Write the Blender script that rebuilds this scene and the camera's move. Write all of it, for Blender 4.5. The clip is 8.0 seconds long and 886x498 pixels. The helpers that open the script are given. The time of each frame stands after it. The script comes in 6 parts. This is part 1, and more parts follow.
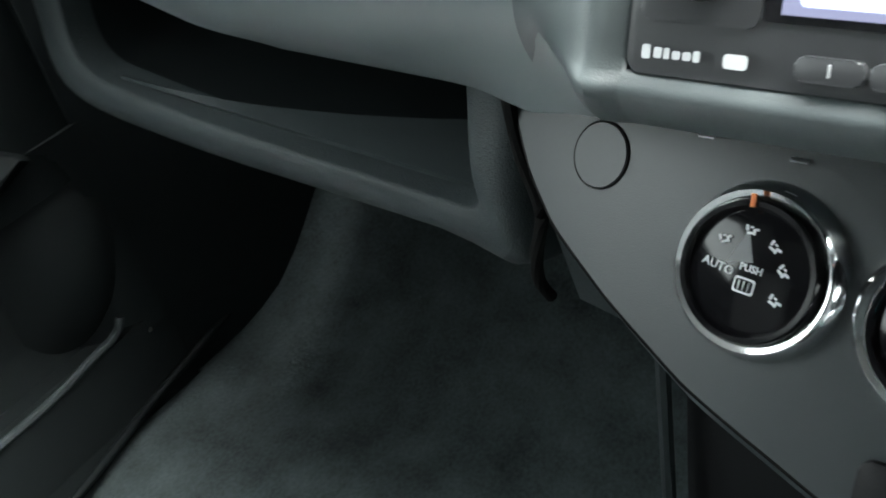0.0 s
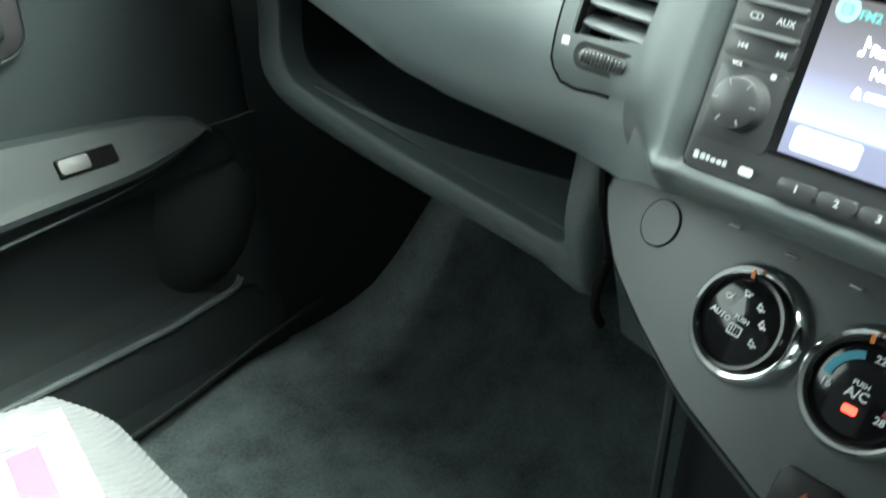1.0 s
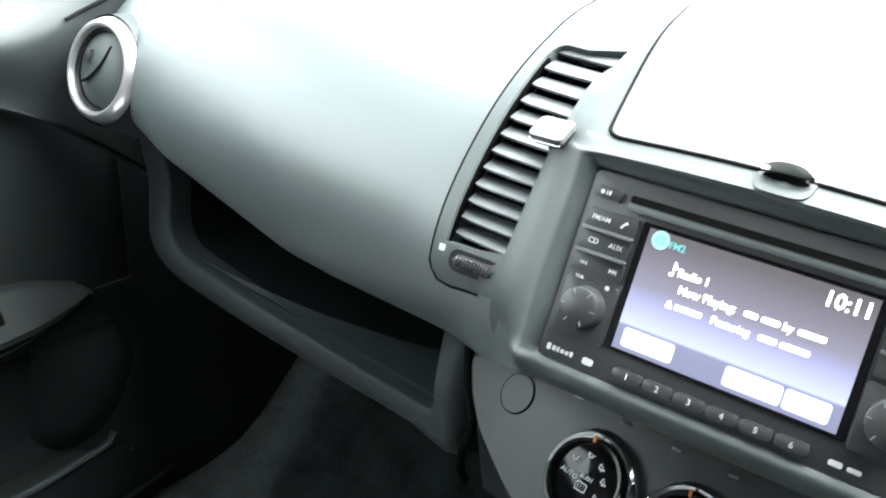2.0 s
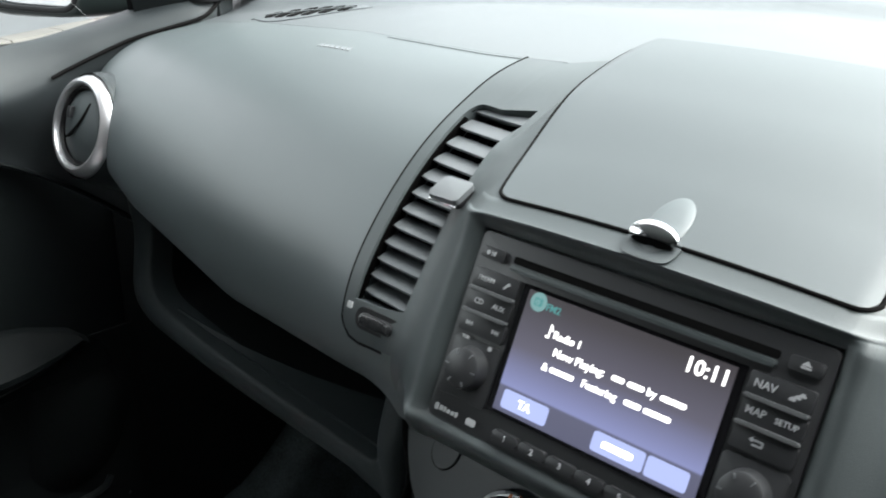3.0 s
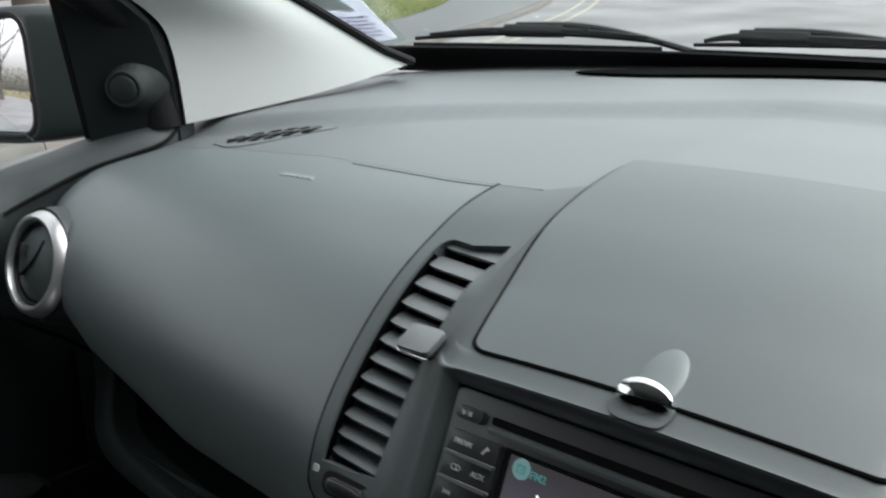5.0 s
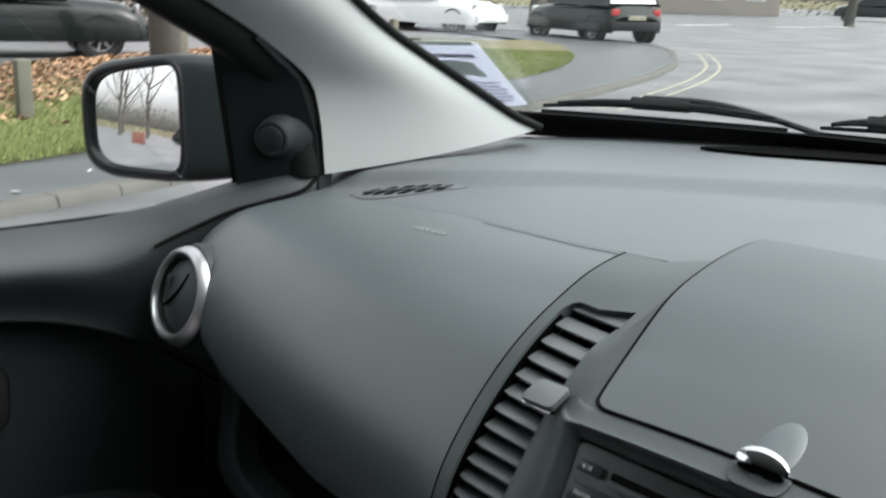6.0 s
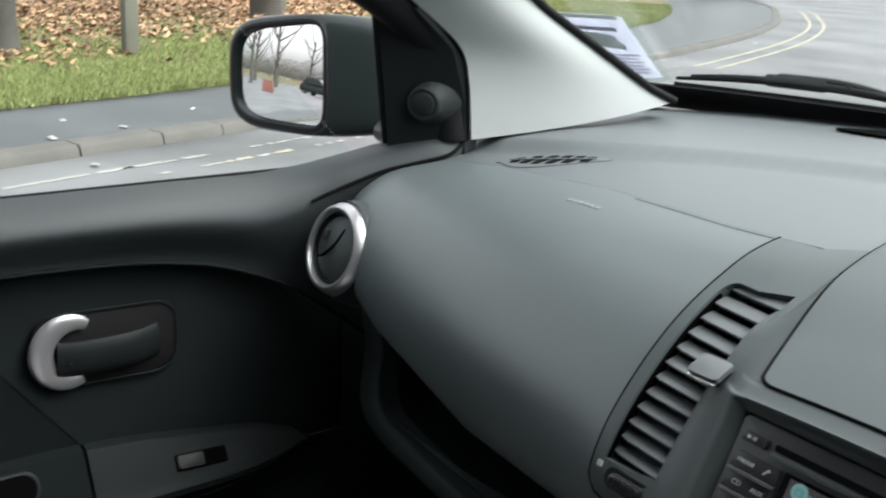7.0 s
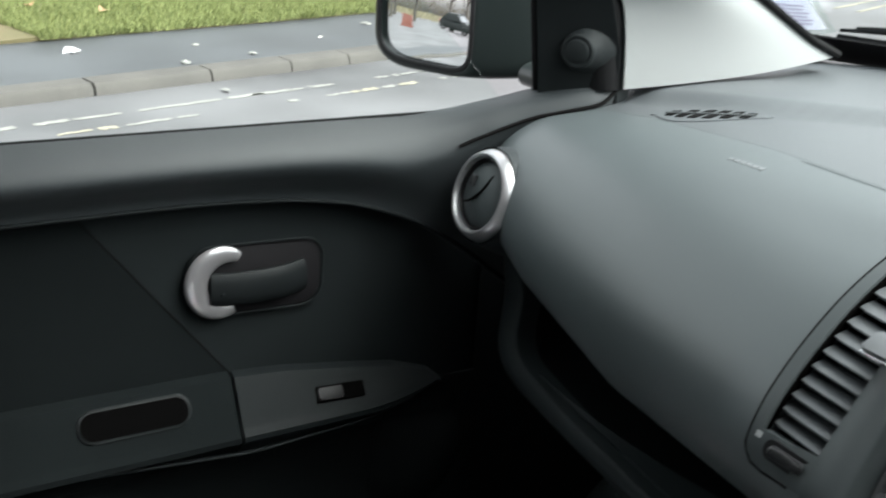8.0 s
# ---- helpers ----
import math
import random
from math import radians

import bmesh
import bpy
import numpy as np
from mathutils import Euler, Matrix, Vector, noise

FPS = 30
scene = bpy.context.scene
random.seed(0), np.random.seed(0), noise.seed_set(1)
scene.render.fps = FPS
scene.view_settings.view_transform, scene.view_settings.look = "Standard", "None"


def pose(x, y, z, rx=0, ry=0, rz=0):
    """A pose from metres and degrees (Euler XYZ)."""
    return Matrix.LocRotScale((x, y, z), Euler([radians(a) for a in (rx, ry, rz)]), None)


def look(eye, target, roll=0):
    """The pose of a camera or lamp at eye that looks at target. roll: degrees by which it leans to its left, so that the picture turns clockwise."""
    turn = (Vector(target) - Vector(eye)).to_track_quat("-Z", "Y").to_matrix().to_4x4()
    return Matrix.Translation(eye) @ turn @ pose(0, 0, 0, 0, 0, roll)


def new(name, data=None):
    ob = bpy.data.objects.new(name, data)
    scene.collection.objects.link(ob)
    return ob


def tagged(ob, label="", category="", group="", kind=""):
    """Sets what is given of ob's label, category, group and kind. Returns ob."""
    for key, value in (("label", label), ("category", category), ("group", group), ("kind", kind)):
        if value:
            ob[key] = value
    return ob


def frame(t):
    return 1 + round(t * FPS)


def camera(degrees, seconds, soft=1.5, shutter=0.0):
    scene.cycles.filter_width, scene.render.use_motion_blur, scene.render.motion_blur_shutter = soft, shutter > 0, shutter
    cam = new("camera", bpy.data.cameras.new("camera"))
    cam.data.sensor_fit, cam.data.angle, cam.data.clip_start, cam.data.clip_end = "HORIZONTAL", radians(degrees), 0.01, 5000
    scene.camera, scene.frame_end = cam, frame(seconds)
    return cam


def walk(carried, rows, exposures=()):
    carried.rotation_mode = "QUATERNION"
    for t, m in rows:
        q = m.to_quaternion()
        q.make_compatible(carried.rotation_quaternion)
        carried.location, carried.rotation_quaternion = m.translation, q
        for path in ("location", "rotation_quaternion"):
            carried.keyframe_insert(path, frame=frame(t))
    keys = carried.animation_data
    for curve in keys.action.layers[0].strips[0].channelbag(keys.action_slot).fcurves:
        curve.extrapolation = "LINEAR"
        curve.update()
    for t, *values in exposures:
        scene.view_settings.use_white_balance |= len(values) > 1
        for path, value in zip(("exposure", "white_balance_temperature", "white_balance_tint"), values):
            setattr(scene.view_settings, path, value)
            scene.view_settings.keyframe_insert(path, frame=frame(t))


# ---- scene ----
cam = camera(47.0, 8.0, soft=1.8, shutter=0.4)
PATH = [
    (0.0, (0.0224, -0.2003, 0.9851), (-1.0884, 0.9650, -0.2016), -14.50),
    (0.3, (0.0661, -0.2320, 1.0071), (-0.8914, 0.6512, 0.0780), -12.72),
    (0.5, (0.0880, -0.2566, 1.0220), (-1.1443, 0.8121, -0.1353), -8.94),
    (0.8, (0.1046, -0.2987, 1.0438), (-0.8916, 0.5736, 0.1456), -4.48),
    (1.0, (0.1109, -0.3210, 1.0559), (-1.1299, 0.8218, -0.0185), -2.29),
    (1.3, (0.1220, -0.3370, 1.0697), (-0.8616, 0.6349, 0.2648), -0.26),
    (1.5, (0.1286, -0.3480, 1.0814), (-1.0835, 0.9244, 0.1265), 0.56),
    (1.8, (0.1351, -0.3767, 1.1066), (-0.7932, 0.7160, 0.3965), 1.73),
    (2.0, (0.1411, -0.3865, 1.1187), (-0.9671, 1.0566, 0.2886), 2.89),
    (3.3, (0.2313, -0.2997, 1.1333), (-1.0494, 1.0412, 0.3838), 1.01),
    (3.5, (0.2362, -0.2854, 1.1318), (-1.0521, 1.0499, 0.3852), 1.11),
    (3.7, (0.2338, -0.2797, 1.1320), (-0.7856, 0.7921, 0.5220), 1.37),
    (4.0, (0.2212, -0.2771, 1.1327), (-1.0438, 1.0749, 0.3765), -0.67),
    (4.2, (0.2078, -0.2717, 1.1330), (-0.7780, 0.8511, 0.5608), -0.78),
    (4.5, (0.1923, -0.2654, 1.1351), (-1.0330, 1.1647, 0.4617), -0.66),
    (5.8, (0.1825, -0.3165, 1.1639), (-1.2056, 1.0409, 0.6833), -0.24),
    (6.0, (0.1962, -0.3175, 1.1574), (-1.2335, 0.9905, 0.6622), 1.62),
    (6.2, (0.2045, -0.3304, 1.1661), (-0.9246, 0.7059, 0.7065), 3.00),
    (6.5, (0.2068, -0.3649, 1.1826), (-1.2214, 0.9174, 0.6204), 3.47),
    (6.7, (0.2035, -0.3806, 1.1828), (-0.9598, 0.6199, 0.7291), 3.47),
    (7.0, (0.1936, -0.3921, 1.1831), (-1.3115, 0.7808, 0.5840), 3.33),
    (7.2, (0.1897, -0.3962, 1.1869), (-1.0231, 0.5174, 0.6823), 3.46),
    (7.5, (0.1855, -0.4019, 1.1933), (-1.3524, 0.7066, 0.5560), 3.61),
    (7.7, (0.1808, -0.4070, 1.1932), (-1.0660, 0.4391, 0.6549), 4.28),
    (8.0, (0.1712, -0.4163, 1.1929), (-1.4144, 0.5572, 0.4592), 4.12),
]
EXPOSURES = [(0.0, 2.6, 6500, 5), (1.0, 2.8, 6500, -6), (1.5, 2.9, 6500, -4), (2.2, 2.05, 6500, 9), (3.3, 0.5, 6500, 10), (4.0, 0.33, 6500, 10), (4.7, 0.0, 6500, 10), (5.8, -0.25, 6500, 10), (7.0, 0.0, 6500, 10), (8.0, 0.2, 6500, 9)]
walk(cam, [(t, look(eye, target, roll)) for t, eye, target, roll in PATH], EXPOSURES)

# ---- world and sun: a bright overcast day ----
world = bpy.data.worlds.new("overcast_sky")
scene.world = world
world.use_nodes = True
wn, wl = world.node_tree.nodes, world.node_tree.links
sky = wn.new("ShaderNodeTexSky")
sky.sky_type, sky.sun_disc = "NISHITA", False
sky.sun_elevation, sky.sun_rotation = radians(53), radians(43)
sky.air_density, sky.dust_density, sky.ozone_density = 1.0, 4.0, 1.0
grey = wn.new("ShaderNodeHueSaturation")
grey.inputs["Saturation"].default_value = 0.12
wl.new(sky.outputs["Color"], grey.inputs["Color"])
# an overcast sky is brightest overhead
where, height, dome, shade = (wn.new("ShaderNode" + k) for k in ("TexCoord", "SeparateXYZ", "MapRange", "Mix"))
wl.new(where.outputs["Generated"], height.inputs[0])
wl.new(height.outputs["Z"], dome.inputs["Value"])
dome.inputs["To Min"].default_value, dome.inputs["To Max"].default_value = 1.0, 1.8
shade.data_type, shade.blend_type = "RGBA", "MULTIPLY"
shade.inputs[0].default_value = 1.0
wl.new(grey.outputs["Color"], shade.inputs[6])
wl.new(dome.outputs[0], shade.inputs[7])
wl.new(shade.outputs[2], wn["Background"].inputs["Color"])
wn["Background"].inputs["Strength"].default_value = 0.40
sun = new("sun", bpy.data.lights.new("sun", "SUN"))
sun.data.energy, sun.data.angle, sun.data.color = 0.85, radians(75), (1.0, 0.98, 0.95)
sun.matrix_world = look((8, 8.5, 16), (0, 0, 0))


# ---- materials ----
def mat(name, col, rough=0.5, metal=0.0, grain=0.0, scale=900.0, var=0.12, vscale=9.0, spec=0.5, col2=None, coat=0.0, stretch=1.5):
    """A surface with broad tone variation, fine grain and a relief of its own."""
    m = bpy.data.materials.new(name)
    m.use_nodes = True
    n, l = m.node_tree.nodes, m.node_tree.links
    b = n["Principled BSDF"]
    tc = n.new("ShaderNodeTexCoord")
    big = n.new("ShaderNodeTexNoise")
    big.inputs["Scale"].default_value, big.inputs["Detail"].default_value = vscale, 5
    fine = n.new("ShaderNodeTexNoise")
    fine.inputs["Scale"].default_value, fine.inputs["Detail"].default_value = scale, 2
    l.new(tc.outputs["Object"], big.inputs["Vector"])
    l.new(tc.outputs["Object"], fine.inputs["Vector"])
    mix = n.new("ShaderNodeMix")
    mix.data_type = "RGBA"
    lo = [c * (1 - var) for c in col]
    hi = [min(1, c * (1 + var)) for c in (col2 or col)]
    mix.inputs[6].default_value, mix.inputs[7].default_value = (*lo, 1), (*hi, 1)
    add = n.new("ShaderNodeMath")
    add.operation = "MULTIPLY_ADD"
    add.inputs[1].default_value, add.inputs[2].default_value = 0.35, 0.0
    l.new(fine.outputs["Fac"], add.inputs[0])
    add2 = n.new("ShaderNodeMath")
    add2.operation = "MULTIPLY_ADD"
    add2.inputs[1].default_value = 0.65
    l.new(big.outputs["Fac"], add2.inputs[0])
    l.new(add.outputs[0], add2.inputs[2])
    wide = n.new("ShaderNodeMapRange")
    wide.inputs["From Min"].default_value, wide.inputs["From Max"].default_value = 0.5 - 0.5 / stretch, 0.5 + 0.5 / stretch
    l.new(add2.outputs[0], wide.inputs["Value"])
    l.new(wide.outputs[0], mix.inputs[0])
    l.new(mix.outputs[2], b.inputs["Base Color"])
    rr = n.new("ShaderNodeMapRange")
    rr.inputs["To Min"].default_value, rr.inputs["To Max"].default_value = rough * 0.86, min(1, rough * 1.14)
    l.new(big.outputs["Fac"], rr.inputs["Value"])
    l.new(rr.outputs[0], b.inputs["Roughness"])
    b.inputs["Metallic"].default_value = metal
    b.inputs["Specular IOR Level"].default_value = spec
    b.inputs["Coat Weight"].default_value = coat
    if grain:
        bump = n.new("ShaderNodeBump")
        bump.inputs["Strength"].default_value, bump.inputs["Distance"].default_value = grain, 0.001
        l.new(fine.outputs["Fac"], bump.inputs["Height"])
        l.new(bump.outputs["Normal"], b.inputs["Normal"])
    return m


def glow(name, col, strength):
    m = bpy.data.materials.new(name)
    m.use_nodes = True
    b = m.node_tree.nodes["Principled BSDF"]
    b.inputs["Base Color"].default_value = (0.01, 0.01, 0.01, 1)
    b.inputs["Emission Color"].default_value = (*col, 1)
    b.inputs["Emission Strength"].default_value = strength
    b.inputs["Roughness"].default_value = 0.3
    return m


def glass(name, tint=(0.95, 0.98, 0.97), rough=0.0):
    """A clear pane: mostly see-through, with a mirror sheen that grows at grazing angles."""
    m = bpy.data.materials.new(name)
    m.use_nodes = True
    n, l = m.node_tree.nodes, m.node_tree.links
    out = n["Material Output"]
    n.remove(n["Principled BSDF"])
    tr, gl, mx, lw, fr = (n.new("ShaderNode" + s) for s in ("BsdfTransparent", "BsdfGlossy", "MixShader", "LayerWeight", "Math"))
    tr.inputs["Color"].default_value = (*tint, 1)
    gl.inputs["Roughness"].default_value = rough
    fr.operation = "POWER"
    fr.inputs[1].default_value = 5.0
    l.new(lw.outputs["Facing"], fr.inputs[0])
    l.new(fr.outputs[0], mx.inputs[0])
    l.new(tr.outputs[0], mx.inputs[1])
    l.new(gl.outputs[0], mx.inputs[2])
    l.new(mx.outputs[0], out.inputs["Surface"])
    return m


DASH = mat("dash_soft_plastic", (0.071, 0.089, 0.092), 0.48, grain=0.10, scale=2600, var=0.10, vscale=6, spec=0.9)
LIDPL = mat("lid_plastic", (0.064, 0.078, 0.081), 0.50, grain=0.10, scale=2600, var=0.12, vscale=11, spec=0.6)
DASHTOP = mat("dash_top_plastic", (0.071, 0.083, 0.088), 0.5, grain=0.10, scale=2600, var=0.10, vscale=6, spec=0.8)
FASCIA = mat("fascia_plastic", (0.056, 0.068, 0.070), 0.47, grain=0.12, scale=1800, var=0.10, vscale=8, spec=0.45)
CLIMATEPL = mat("climate_panel_plastic", (0.031, 0.038, 0.040), 0.42, grain=0.12, scale=1800, var=0.10, vscale=8, spec=0.5)
DOORPL = mat("door_plastic", (0.026, 0.033, 0.035), 0.55, grain=0.25, scale=1500, var=0.12, vscale=7, spec=0.45)
TRAYPL = mat("tray_plastic", (0.035, 0.044, 0.046), 0.55, grain=0.5, scale=1100, var=0.14, vscale=9, spec=0.35)
EMBOSS = mat("embossed_print", (0.16, 0.175, 0.18), 0.5, var=0.05)
LEDGE = mat("key_ledge_highlight", (0.105, 0.112, 0.115), 0.38, grain=0.2, scale=1500, var=0.06, vscale=20, spec=0.45)
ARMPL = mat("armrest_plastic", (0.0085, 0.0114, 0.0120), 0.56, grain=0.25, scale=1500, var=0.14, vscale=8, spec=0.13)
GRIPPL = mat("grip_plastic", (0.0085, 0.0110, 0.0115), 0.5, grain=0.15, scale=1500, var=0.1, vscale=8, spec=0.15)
POCKETPL = mat("pocket_plastic", (0.0155, 0.0198, 0.0206), 0.6, grain=0.3, scale=1400, var=0.15, vscale=8, spec=0.22)
BINPL = mat("lit_tray_floor_plastic", (0.036, 0.045, 0.047), 0.6, grain=0.3, scale=1400, var=0.15, vscale=8, spec=0.3)
# near-black that stands for the shade inside openings
DEEP = mat("recess_shade_black", (0.002, 0.002, 0.002), 0.9, var=0.1, spec=0.02)
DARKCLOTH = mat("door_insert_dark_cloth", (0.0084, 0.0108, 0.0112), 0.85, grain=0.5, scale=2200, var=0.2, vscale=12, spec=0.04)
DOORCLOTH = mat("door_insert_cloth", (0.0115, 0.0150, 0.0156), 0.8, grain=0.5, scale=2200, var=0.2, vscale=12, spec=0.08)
SLAT = mat("slat_plastic", (0.085, 0.094, 0.098), 0.40, grain=0.08, var=0.08)
BLACKPL = mat("black_plastic", (0.010, 0.010, 0.011), 0.45, grain=0.1, var=0.15, spec=0.25)
GLOSSBLACK = mat("gloss_black", (0.006, 0.006, 0.007), 0.12, var=0.2, spec=0.25)
BUTTON = mat("button_plastic", (0.030, 0.032, 0.034), 0.38, var=0.08)
SEAM = mat("shadow_gap_rubber", (0.006, 0.006, 0.006), 0.8, var=0.2, spec=0.05)
CARPET = mat("carpet", (0.062, 0.077, 0.078), 0.95, grain=1.0, scale=300, var=0.85, vscale=22, spec=0.05)
CHROME = mat("chrome", (0.80, 0.81, 0.82), 0.10, metal=1.0, var=0.04)
SATIN = mat("satin_silver", (0.54, 0.55, 0.56), 0.33, metal=0.8, grain=0.05, var=0.05)
PILLAR = mat("pillar_trim_plastic", (0.305, 0.326, 0.323), 0.60, grain=0.12, scale=1500, var=0.05, vscale=5)
ROOFCLOTH = mat("headliner_cloth", (0.33, 0.34, 0.335), 0.9, grain=0.3, var=0.06)
PAINTDARK = mat("car_paint_dark", (0.018, 0.025, 0.024), 0.30, var=0.15, spec=0.35, coat=0.35)
MIRROR = mat("mirror_glass", (0.93, 0.94, 0.95), 0.005, metal=1.0, var=0.01)
CLEAR = glass("clear_glass")
RUBBER = mat("rubber", (0.007, 0.0075, 0.008), 0.7, grain=0.2, var=0.2, spec=0.12)
SEATCLOTH = mat("seat_cloth", (0.095, 0.100, 0.104), 0.9, grain=0.5, scale=1200, var=0.12, vscale=20)
PERMITPAPER = mat("thin_paper", (0.86, 0.85, 0.90), 0.6, var=0.03)
_b = PERMITPAPER.node_tree.nodes["Principled BSDF"]
_tl, _mx = PERMITPAPER.node_tree.nodes.new("ShaderNodeBsdfTranslucent"), PERMITPAPER.node_tree.nodes.new("ShaderNodeMixShader")
_tl.inputs["Color"].default_value = (0.80, 0.80, 0.88, 1)
PERMITPAPER.node_tree.links.new(_b.outputs[0], _mx.inputs[1])
PERMITPAPER.node_tree.links.new(_tl.outputs[0], _mx.inputs[2])
PERMITPAPER.node_tree.links.new(_mx.outputs[0], PERMITPAPER.node_tree.nodes["Material Output"].inputs["Surface"])
PAPER = mat("white_paper", (0.82, 0.82, 0.84), 0.6, var=0.03)
INK = mat("dark_ink", (0.09, 0.09, 0.17), 0.6, var=0.1)
INKLILAC = mat("lilac_ink", (0.55, 0.50, 0.62), 0.6, var=0.1)
INKRED = mat("red_ink", (0.62, 0.05, 0.10), 0.6, var=0.1)
DIALPRINT = mat("white_dial_print", (0.75, 0.76, 0.77), 0.5, var=0.04)
PRINT = mat("light_print", (0.44, 0.46, 0.47), 0.5, var=0.05)
ASPHALT = mat("asphalt", (0.108, 0.108, 0.111), 0.55, grain=0.8, scale=160, var=0.62, vscale=0.8, stretch=3.2)
PAVING = mat("tarmac_pavement", (0.060, 0.064, 0.068), 0.46, grain=0.6, scale=140, var=0.42, vscale=1.2, spec=0.3, stretch=2.6)
KERB = mat("kerb_concrete", (0.085, 0.080, 0.072), 0.8, grain=0.5, scale=120, var=0.3, vscale=3, stretch=2.6)
GRASSMAT = mat("grass", (0.125, 0.165, 0.042), 0.8, var=0.4, vscale=2.0, col2=(0.21, 0.235, 0.085))
SOIL = mat("verge_soil", (0.09, 0.12, 0.03), 0.95, grain=0.6, scale=60, var=0.4, vscale=1.5, col2=(0.13, 0.095, 0.055))
LEAF = mat("fallen_leaf", (0.13, 0.065, 0.035), 0.8, var=0.45, vscale=6.0, col2=(0.34, 0.21, 0.12))
BARK = mat("bark", (0.060, 0.056, 0.048), 0.9, grain=1.0, scale=30, var=0.4, vscale=5)
POSTWOOD = mat("weathered_post_wood", (0.125, 0.12, 0.095), 0.85, grain=0.7, scale=60, var=0.3, vscale=6)
YELLOW = mat("worn_yellow_road_paint", (0.28, 0.262, 0.20), 0.7, var=0.6, vscale=9)
WORNPAINT = mat("faded_road_paint", (0.25, 0.25, 0.23), 0.7, var=0.35, vscale=9)
WHITEPAINT = mat("worn_white_road_paint", (0.6, 0.6, 0.58), 0.7, var=0.3, vscale=5)
BRICK = mat("red_brick", (0.20, 0.075, 0.055), 0.85, grain=0.5, scale=60, var=0.3, vscale=8)
TWIG = mat("bare_twigs", (0.13, 0.115, 0.10), 0.9, var=0.3)
CARGLASS = mat("car_window_dark", (0.10, 0.115, 0.12), 0.05, var=0.2, spec=0.9, coat=1.0)
TYRE = mat("tyre_rubber", (0.015, 0.015, 0.015), 0.8, var=0.2)
ALLOY = mat("wheel_alloy", (0.5, 0.5, 0.52), 0.35, metal=0.8, var=0.1)
SCREEN = glow("screen_picture", (0.2, 0.2, 0.25), 0.6)
_n, _l = SCREEN.node_tree.nodes, SCREEN.node_tree.links
_tc, _sep, _ramp = _n.new("ShaderNodeTexCoord"), _n.new("ShaderNodeSeparateXYZ"), _n.new("ShaderNodeValToRGB")
_l.new(_tc.outputs["Generated"], _sep.inputs[0])
_l.new(_sep.outputs["Z"], _ramp.inputs[0])
_ramp.color_ramp.elements[0].color, _ramp.color_ramp.elements[1].color = (0.115, 0.12, 0.19, 1), (0.060, 0.055, 0.062, 1)
_ramp.color_ramp.elements[1].position = 0.95
for _at, _col in ((0.205, (0.125, 0.13, 0.20, 1)), (0.225, (0.27, 0.30, 0.55, 1)), (0.55, (0.13, 0.125, 0.17, 1))):
    _ramp.color_ramp.elements.new(_at).color = _col
_l.new(_ramp.outputs["Color"], _n["Principled BSDF"].inputs["Emission Color"])


# ---- mesh tools ----
def part(name, bm, material, parent=None, label="", smooth=True, angle=40):
    me = bpy.data.meshes.new(name)
    bmesh.ops.recalc_face_normals(bm, faces=bm.faces)
    if smooth:
        lim = radians(angle)
        for f in bm.faces:
            f.smooth = True
        for e in bm.edges:
            if len(e.link_faces) == 2 and e.calc_face_angle(0) > lim:
                e.smooth = False
    bm.to_mesh(me)
    bm.free()
    for m in material if isinstance(material, (list, tuple)) else [material]:
        me.materials.append(m)
    ob = new(name, me)
    if parent:
        ob.parent = parent
    if label:
        ob["label"] = label
    return ob


def thing(name, label, category, group="", kind="", at=(0, 0, 0)):
    ob = new(name)
    ob.location = at
    ob.empty_display_size = 0.05
    return tagged(ob, label, category, group, kind)


def smoothstep(a, b, x):
    t = min(1.0, max(0.0, (x - a) / (b - a)))
    return t * t * (3 - 2 * t)


def interp(xs, ys, x):
    return float(np.interp(x, xs, ys))


def spline(pts, n):
    """n + 1 points along a smooth curve through pts."""
    p = [Vector(q) for q in pts]
    p = [2 * p[0] - p[1]] + p + [2 * p[-1] - p[-2]]
    out, m = [], len(pts) - 1
    for i in range(n + 1):
        s = min(m - 1e-6, i / n * m)
        k, t = int(s), s - int(s)
        a, b, c, d = p[k : k + 4]
        out.append(0.5 * (2 * b + (c - a) * t + (2 * a - 5 * b + 4 * c - d) * t * t + (3 * b - a - 3 * c + d) * t**3))
    return out


def shell(fn, nu, nv, thick, bm=None, back=None):
    """A sheet fn(a, b), a and b from 0 to 1, with thickness behind it, closed at its rim."""
    bm = bm or bmesh.new()
    P = [[Vector(fn(i / nu, j / nv)) for j in range(nv + 1)] for i in range(nu + 1)]
    front, rear = [], []
    for i in range(nu + 1):
        r, q = [], []
        for j in range(nv + 1):
            da = P[min(nu, i + 1)][j] - P[max(0, i - 1)][j]
            db = P[i][min(nv, j + 1)] - P[i][max(0, j - 1)]
            nrm = da.cross(db)
            nrm = nrm.normalized() if nrm.length > 1e-12 else Vector((0, 0, 1))
            r.append(bm.verts.new(P[i][j]))
            q.append(bm.verts.new(P[i][j] + (Vector(back) if back else nrm * thick)))
        front.append(r)
        rear.append(q)
    for i in range(nu):
        for j in range(nv):
            bm.faces.new((front[i][j], front[i + 1][j], front[i + 1][j + 1], front[i][j + 1]))
            bm.faces.new((rear[i][j], rear[i][j + 1], rear[i + 1][j + 1], rear[i + 1][j]))
    for i in range(nu):
        for j in (0, nv):
            bm.faces.new((front[i][j], front[i + 1][j], rear[i + 1][j], rear[i][j]))
    for j in range(nv):
        for i in (0, nu):
            bm.faces.new((front[i][j], front[i][j + 1], rear[i][j + 1], rear[i][j]))
    return bm


